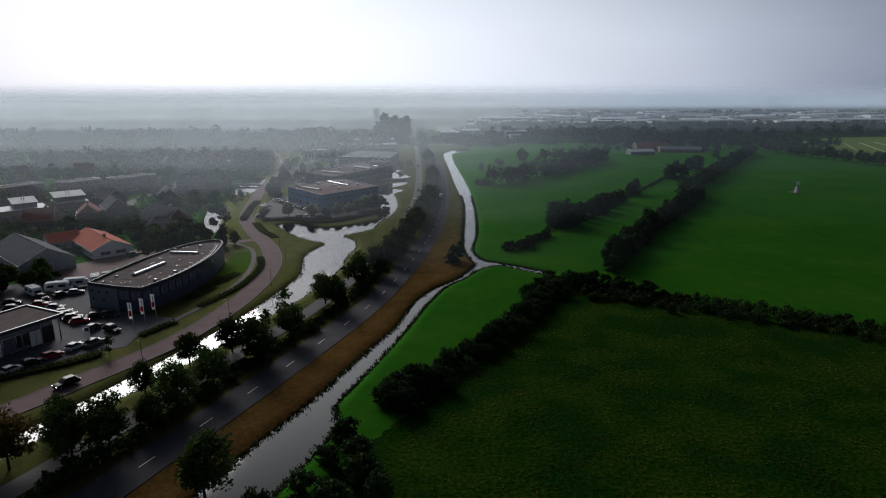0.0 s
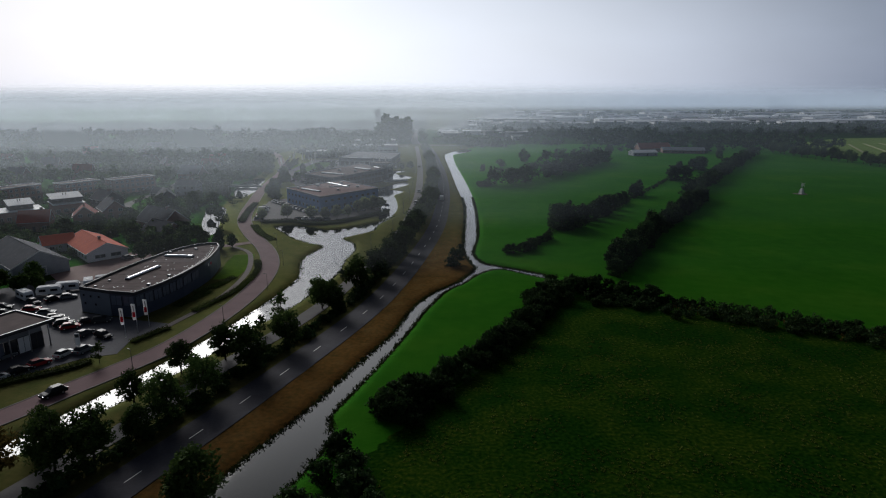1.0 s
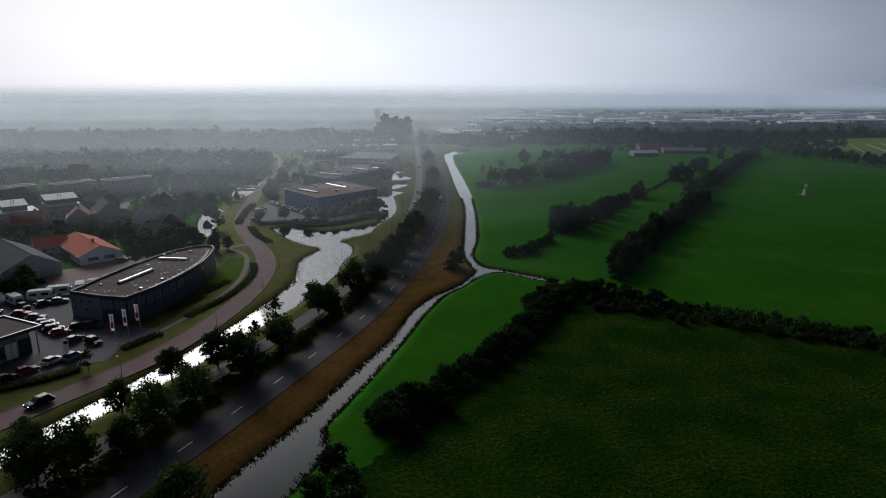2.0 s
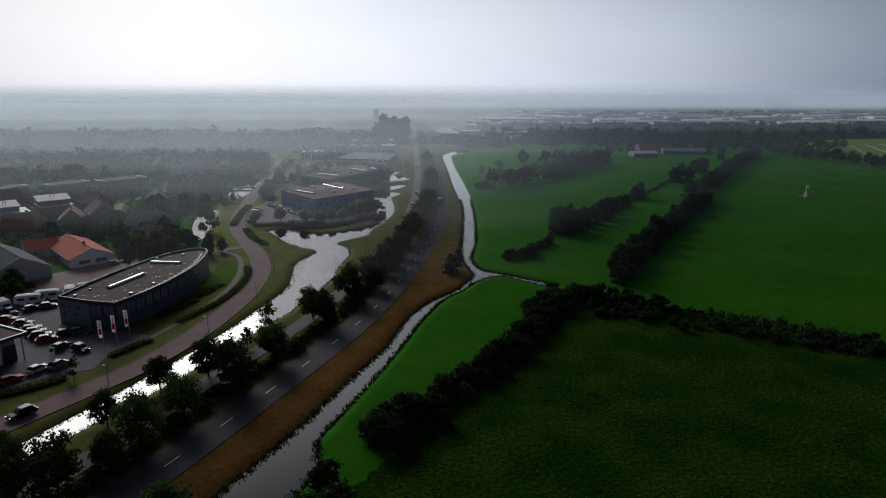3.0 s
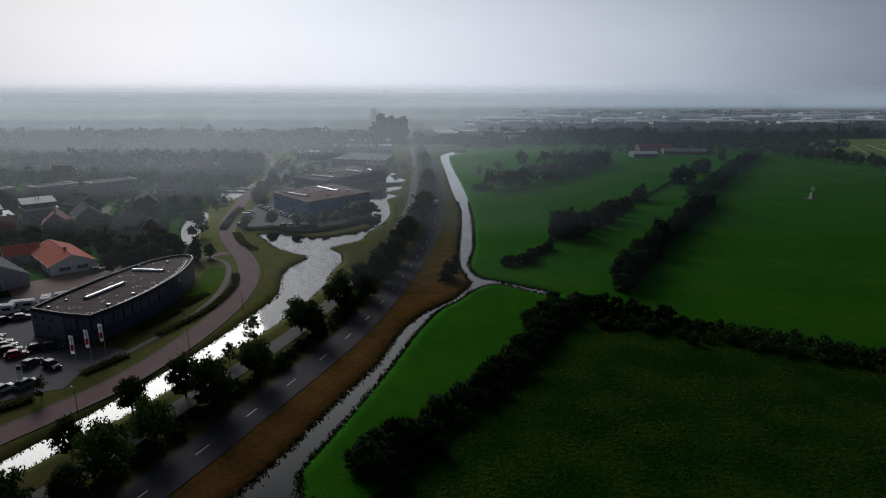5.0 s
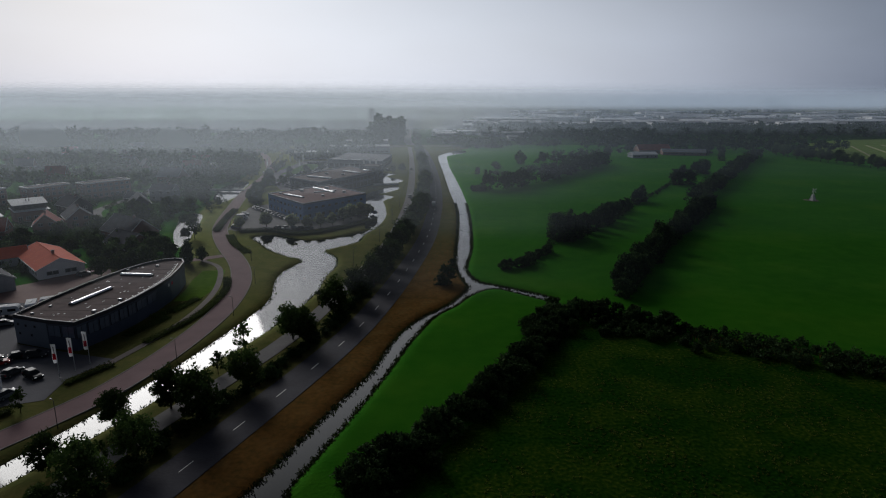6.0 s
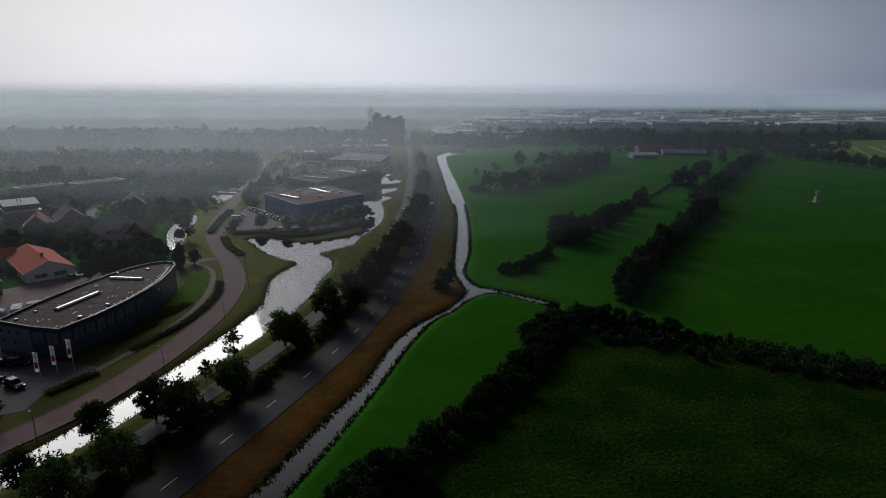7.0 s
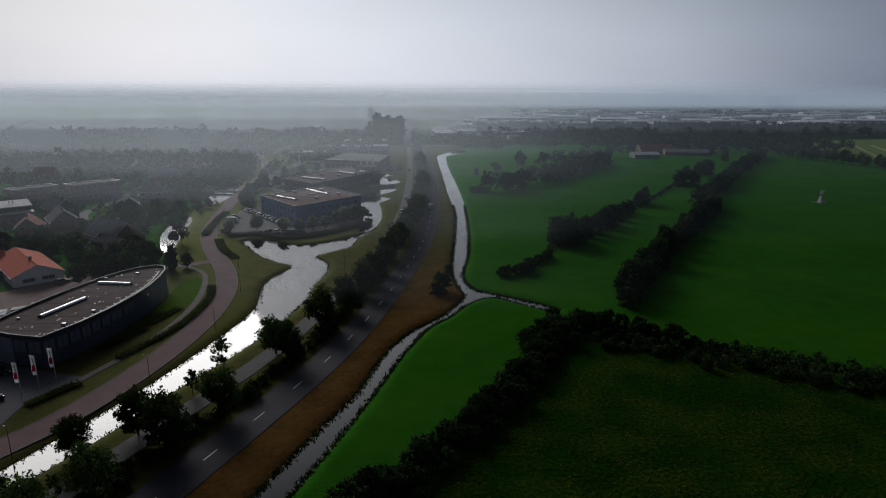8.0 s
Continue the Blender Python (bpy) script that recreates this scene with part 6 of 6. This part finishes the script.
# office car park rows
for i in range(13):
    s = i / 12
    park(-94.5 + 27.5 * s, 309.5 - 33.5 * s, 40, (3, 3, 1, 0, 3, 5, 1, 3, 4, 0, 3, 1, 3)[i], ("hatch", "estate")[i % 2])
for i in range(4):
    park(-88.5 - 2.0 * i, 263.5 + 9.5 * i, 8, (4, 2, 3, 1)[i], ("hatch", "estate", "van", "hatch")[i])
for i in range(5):
    park(-70.5 + 3.2 * i, 262.5 - 0.3 * i, 62, (0, 3, 3, 5, 1)[i])
for i in range(7):
    park(-56 + 3.4 * i, 276 + 3.6 * i, 130, (3, 0, 1, 3, 5, 3, 4)[i])
# dealer car park
for j in range(3):
    for i in range(8):
        park(-97 - 2.6 * j - (5 if j > 1 else 0), 385 + 9 * i + 3 * j, 75, int(rng.choice([0, 1, 3, 3, 5, 4])), ("hatch", "estate")[int(rng.integers(2))])
for i in range(15):
    park(-134 - 1.35 * i + (i % 2) * 8, 452 + 7.4 * i, 110, int(rng.choice([0, 1, 3, 5])), "hatch", z=0.09)
for i in range(8):
    park(-72 + 3.5 * i, 470 + 0.8 * i, 90, int(rng.choice([1, 3, 3, 0])), "hatch", z=0.02)
for i in range(16):
    park(-99.5 - 0.1 * i, 456 + 4.2 * i, 5, (3, 3, 1, 3, 0, 3)[i % 6], ("hatch", "estate")[i % 2])
    if i < 9:
        park(-118 + 2.6 * i, 523.5, 90, (3, 1, 3, 0)[i % 4], "hatch")
# cars on the roads
park(-8.0, 318, 90, 3, "van", z=0.1)
park(-21.0, 305, -91, 3, "estate", z=0.09)
park(-21.8, 345, -91, 1, "hatch", z=0.09)
park(-29.5, 480, 95, 0, "hatch", z=0.09)
park(-72.9, 97.6, 240, 0, "estate", z=0.095)


def caravan(x, y, yaw, label):
    """White touring caravan: rounded box, window band, roof hatch, wheel, drawbar."""
    root = thing("caravan", label, "caravan", "stored caravans", m=pose(x, y, 0.06, 0, 0, yaw))
    prof = [(-2.9, 0.6), (-3.0, 1.5), (-2.7, 2.55), (-2.3, 2.65), (2.3, 2.65), (2.75, 2.4), (3.05, 1.4), (2.95, 0.55)]
    n = len(prof)
    Mesh().add([(px, s, pz) for s in (-1.12, 1.12) for px, pz in prof], [(i, (i + 1) % n, (i + 1) % n + n, i + n) for i in range(n)] + [tuple(range(n)), tuple(range(2 * n - 1, n - 1, -1))]).part("body", WHITEWALL, root)
    for s in (-1, 1):
        Mesh().box(-2.2, s * 1.13 - 0.02, 1.35, -0.6, s * 1.13 + 0.02, 2.0).part("window", PANE, root)
        Mesh().box(0.5, s * 1.13 - 0.02, 1.35, 2.2, s * 1.13 + 0.02, 2.0).part("window", PANE, root)
        Mesh().tube((0, s * 0.95, 0.32), (0, s * 1.13, 0.32), 0.32, 0.32, 12).part("tyre", RUBBER, root)
    Mesh().box(2.85, -0.8, 1.35, 3.08, 0.8, 1.9).part("front_window", PANE, root)
    Mesh().box(-0.4, -0.4, 2.64, 0.4, 0.4, 2.76, None, 0.04).part("roof_hatch", TRIM, root)
    Mesh().tube((2.9, 0, 0.5), (4.1, 0, 0.45), 0.06, 0.05, 6).part("drawbar", STEEL, root)


for k, (x, y, a) in enumerate(((-115.2, 150.6, -35), (-111.2, 154.6, 20), (-108.6, 158.4, 20), (-104.6, 161.6, -60), (-101.6, 165.4, 30), (-99.4, 169.2, 30))):
    caravan(x, y, a, "white touring caravan parked in the yard" if k < 3 else "white box trailer parked behind the office")


# ---- flags, lamps, bridges, small things ----
def flagpole(x, y, h, yaw, group, bars=True, scale=1.0):
    root = thing("flagpole", "white banner flag with red print on a slim pole", "flagpole", group, m=pose(x, y, 0, 0, 0, yaw))
    Mesh().tube((0, 0, -0.1), (0, 0, h), 0.07, 0.04, 8).part("pole", TRIM, root, smooth=True)
    Mesh().tube((0, 0, -0.05), (0, 0, 0.12), 0.16, 0.14, 8).part("foot", STEEL, root)
    Mesh().tube((-0.03, 0, h - 0.06), (0.95 * scale, 0, h - 0.06), 0.025, 0.02, 6).part("top_arm", TRIM, root)
    w, top, low = 1.15 * scale, h - 0.1, h - 0.1 - 3.7 * scale

    def cloth(name, a, b, c, d, off, mat):
        cols, rws = 5, 8
        v = []
        for side_y in (-0.008 - off, 0.008 + off):
            for j in range(rws + 1):
                for i in range(cols + 1):
                    s, t = a + (b - a) * i / cols, c + (d - c) * j / rws
                    shrink = 1 - 0.28 * t
                    v.append((0.05 + s * w * shrink, side_y + 0.12 * math.sin(4 * s + 5 * t) * s * (0.3 + t), top + (low - top) * t - 0.18 * s * t))
        k = (cols + 1) * (rws + 1)
        fs = [(j * (cols + 1) + i + o, j * (cols + 1) + i + 1 + o, (j + 1) * (cols + 1) + i + 1 + o, (j + 1) * (cols + 1) + i + o) for o in (0, k) for j in range(rws) for i in range(cols)]
        return Mesh().add(v, fs).part(name, mat, root, smooth=True)

    cloth("flag", 0, 1, 0, 1, 0.0, FLAGCLOTH)
    if bars:
        cloth("red_print", 0.12, 0.92, 0.5, 0.82, 0.012, REDCLOTH)
        cloth("letter_bar", 0.3, 0.55, 0.12, 0.5, 0.012, GREYTRIM)
    return root


for x, y in ((-74.3, 124.9), (-73.2, 128.0), (-72.2, 131.3)):
    flagpole(x, y, 6.9, 165, "flags before the office")
for x, y in ((-88.6, 102.0), (-90.5, 98.5)):
    flagpole(x, y, 6.5, 165, "flags before the showroom")
for x, y in ((-128, 505), (-123, 506), (-118, 507), (-64, 472), (-59.5, 473), (-55, 474), (-112, 470), (-140, 525), (-134, 498), (-136, 470), (-128, 545)):
    flagpole(x, y, 9.0, 150, "far white flags", False, 1.4)


def sign_pillar(x, y):
    root = thing("sign_pillar", "slim white advertising pillar on the forecourt", "sign", m=pose(x, y, 0.06, 0, 0, 20))
    Mesh().box(-0.45, -0.12, 0, 0.45, 0.12, 3.6, None, 0.04).part("panel", WHITEWALL, root)
    Mesh().box(-0.38, -0.135, 2.7, 0.38, 0.135, 3.4).part("emblem", PAINTS[5], root)
    Mesh().box(-0.6, -0.3, -0.05, 0.6, 0.3, 0.1).part("foot", KERB, root)


sign_pillar(-80.9, 118.2)


def lamp_post(x, y, yaw, h=5.0):
    root = thing("street_lamp", "slim dark street lamp beside the paving", "street lamp", "street lamps", m=pose(x, y, 0.0, 0, 0, yaw))
    Mesh().tube((0, 0, -0.1), (0, 0, h), 0.07, 0.045, 7).part("post", DARKTRIM, root, smooth=True)
    Mesh().tube((0, 0, h), (0.6, 0, h + 0.12), 0.04, 0.03, 6).part("arm", DARKTRIM, root)
    Mesh().box(0.35, -0.12, h + 0.06, 0.95, 0.12, h + 0.17, None, 0.03).part("lamp_head", DARKTRIM, root)


for (x, y), a in along(side(BRICK, 4.3), 27, 22):
    if y < 300:
        lamp_post(x, y, a + 90)
for (x, y), a in along(side(SERV, -3.6), 38, 60):
    if 180 < y < 640:
        lamp_post(x, y, a - 90, 7.0)


def footbridge(x, y, yaw, length, label):
    root = thing("footbridge", label, "bridge", "white footbridges", m=pose(x, y, 0.08, 0, 0, yaw))
    Mesh().box(-length / 2, -1.0, 0, length / 2, 1.0, 0.22).part("deck", KERB, root)
    for s in (-1, 1):
        Mesh().box(-length / 2, s * 1.0 - 0.06, 0.9, length / 2, s * 1.0 + 0.06, 1.05).part("handrail", WHITEWALL, root)
        Mesh().box(-length / 2, s * 1.0 - 0.05, 0.15, length / 2, s * 1.0 + 0.05, 0.55).part("side_board", WHITEWALL, root)
        for k in range(7):
            px = -length / 2 + k * length / 6
            Mesh().box(px - 0.06, s - 0.06, 0, px + 0.06, s + 0.06, 0.95).part("post", WHITEWALL, root)


footbridge(-131, 368, -5, 22, "white-railed footbridge over the pond")
footbridge(-40, 395, 20, 16, "pale footbridge beside the far pond")


def wind_pump(x, y):
    """Small pale pasture pump: boarded pyramid tower, head, blades and tail vane, on trodden ground."""
    patch = [(math.cos(t) * 3.4 * (1 + 0.25 * math.sin(3 * t)), math.sin(t) * 4.2 * (1 + 0.2 * math.cos(2 * t))) for t in np.linspace(0, 2 * math.pi, 25)[:-1]]
    tagged(Mesh().prism([(x + a, y + b) for a, b in patch], -0.2, 0.07).part("bare_patch", SOIL), "bare trodden brown patch in the pasture", "soil", kind="structure")
    root = thing("wind_pump", "small pale wooden wind pump standing in the pasture", "wind pump", m=pose(x, y, 0.05, 0, 0, 25))
    Mesh().add([(-1.2, -1.2, 0), (1.2, -1.2, 0), (1.2, 1.2, 0), (-1.2, 1.2, 0), (-0.5, -0.5, 3.2), (0.5, -0.5, 3.2), (0.5, 0.5, 3.2), (-0.5, 0.5, 3.2)], [(0, 1, 5, 4), (1, 2, 6, 5), (2, 3, 7, 6), (3, 0, 4, 7), (4, 5, 6, 7)]).part("tower", SHEETING, root)
    for a, b in ((-1, -1), (1, -1), (1, 1), (-1, 1)):
        Mesh().tube((a * 1.28, b * 1.28, -0.05), (a * 0.5, b * 0.5, 3.3), 0.09, 0.07, 6).part("corner_post", BARK, root)
    Mesh().tube((0, 0, 3.1), (0, 0, 5.6), 0.16, 0.12, 8).part("mast", SHEETING, root)
    Mesh().box(-0.9, -0.06, 5.0, -0.1, 0.06, 5.7).part("tail_vane", SHEETING, root)
    hub = Mesh().tube((0.1, 0, 5.3), (0.6, 0, 5.3), 0.12, 0.12, 8).part("hub", STEEL, root)
    for k in range(4):
        Mesh().box(0.5, -0.16, 0.1, 0.56, 0.16, 1.5, pose(0, 0, 5.3, 45 + 90 * k)).part("blade", SHEETING, hub)


wind_pump(194, 341)
mast = thing("mast", "tall thin lattice mast far up the road", "mast", m=pose(-11, 880, 0))
for a, b in ((-1, -1), (1, -1), (1, 1), (-1, 1)):
    Mesh().tube((a * 0.9, b * 0.9, -0.2), (a * 0.2, b * 0.2, 42), 0.18, 0.1, 5).part("leg", STEEL, mast)
for k in range(12):
    z, w = 3.4 * k + 1, 0.9 - 0.058 * k
    Mesh().box(-w, -w, z, w, w, z + 0.12).part("brace", STEEL, mast)
church = thing("church", "hazy church tower with low pointed cap beyond the trees", "church", m=pose(-154, 1220, 0))
Mesh().box(-5, -5, -0.3, 5, 5, 33).part("tower", BRICKWALL, church)
Mesh().add([(-5, -5, 33), (5, -5, 33), (5, 5, 33), (-5, 5, 33), (0, 0, 37)], [(0, 1, 4), (1, 2, 4), (2, 3, 4), (3, 0, 4)]).part("spire", DARKTILE, church)
Mesh().box(-5, 5, -0.3, 5, 35, 18).part("nave", BRICKWALL, church)

# ---- imitated mist: upright see-through sheets one behind another ----
HAZE_SHEETS = ((166, 0.022, 0.002, 9, 30, 62, 0.25, 1.0), (236, 0.06, 0.006, 10, 30, 64, 0.25, 1.0), (310, 0.10, 0.011, 11, 30, 66, 0.25, 1.0), (400, 0.14, 0.018, 12, 30, 68, 0.25, 1.0),
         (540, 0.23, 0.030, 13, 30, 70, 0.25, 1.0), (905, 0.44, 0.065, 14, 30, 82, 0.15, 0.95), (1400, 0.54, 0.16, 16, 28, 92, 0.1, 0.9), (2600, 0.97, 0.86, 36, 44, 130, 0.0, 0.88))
for y, west_thick, east_thick, foot, start, top, patchy, tone in HAZE_SHEETS:
    m = haze_material("thin_mist", west_thick, east_thick, foot, start, top, patchy, tone)
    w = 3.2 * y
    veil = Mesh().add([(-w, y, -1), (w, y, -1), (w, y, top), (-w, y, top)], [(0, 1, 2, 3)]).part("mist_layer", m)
    tagged(veil, "upright see-through sheet imitating morning mist over the land", "mist", kind="stuff")
reeds("dry_grass", np.array([(x + rng.normal() * 2.2, y + rng.normal() * 1.6) for (x, y), a in along(curve([(55, 147), (66, 141), (80, 133), (95, 124), (112, 117), (140, 106)], 2), 0.35)]), 3, 1.5, "pale dry grass and stems along the ditch")
bpy.data.objects["dry_grass"].data.materials[0] = LEAF_GOLD
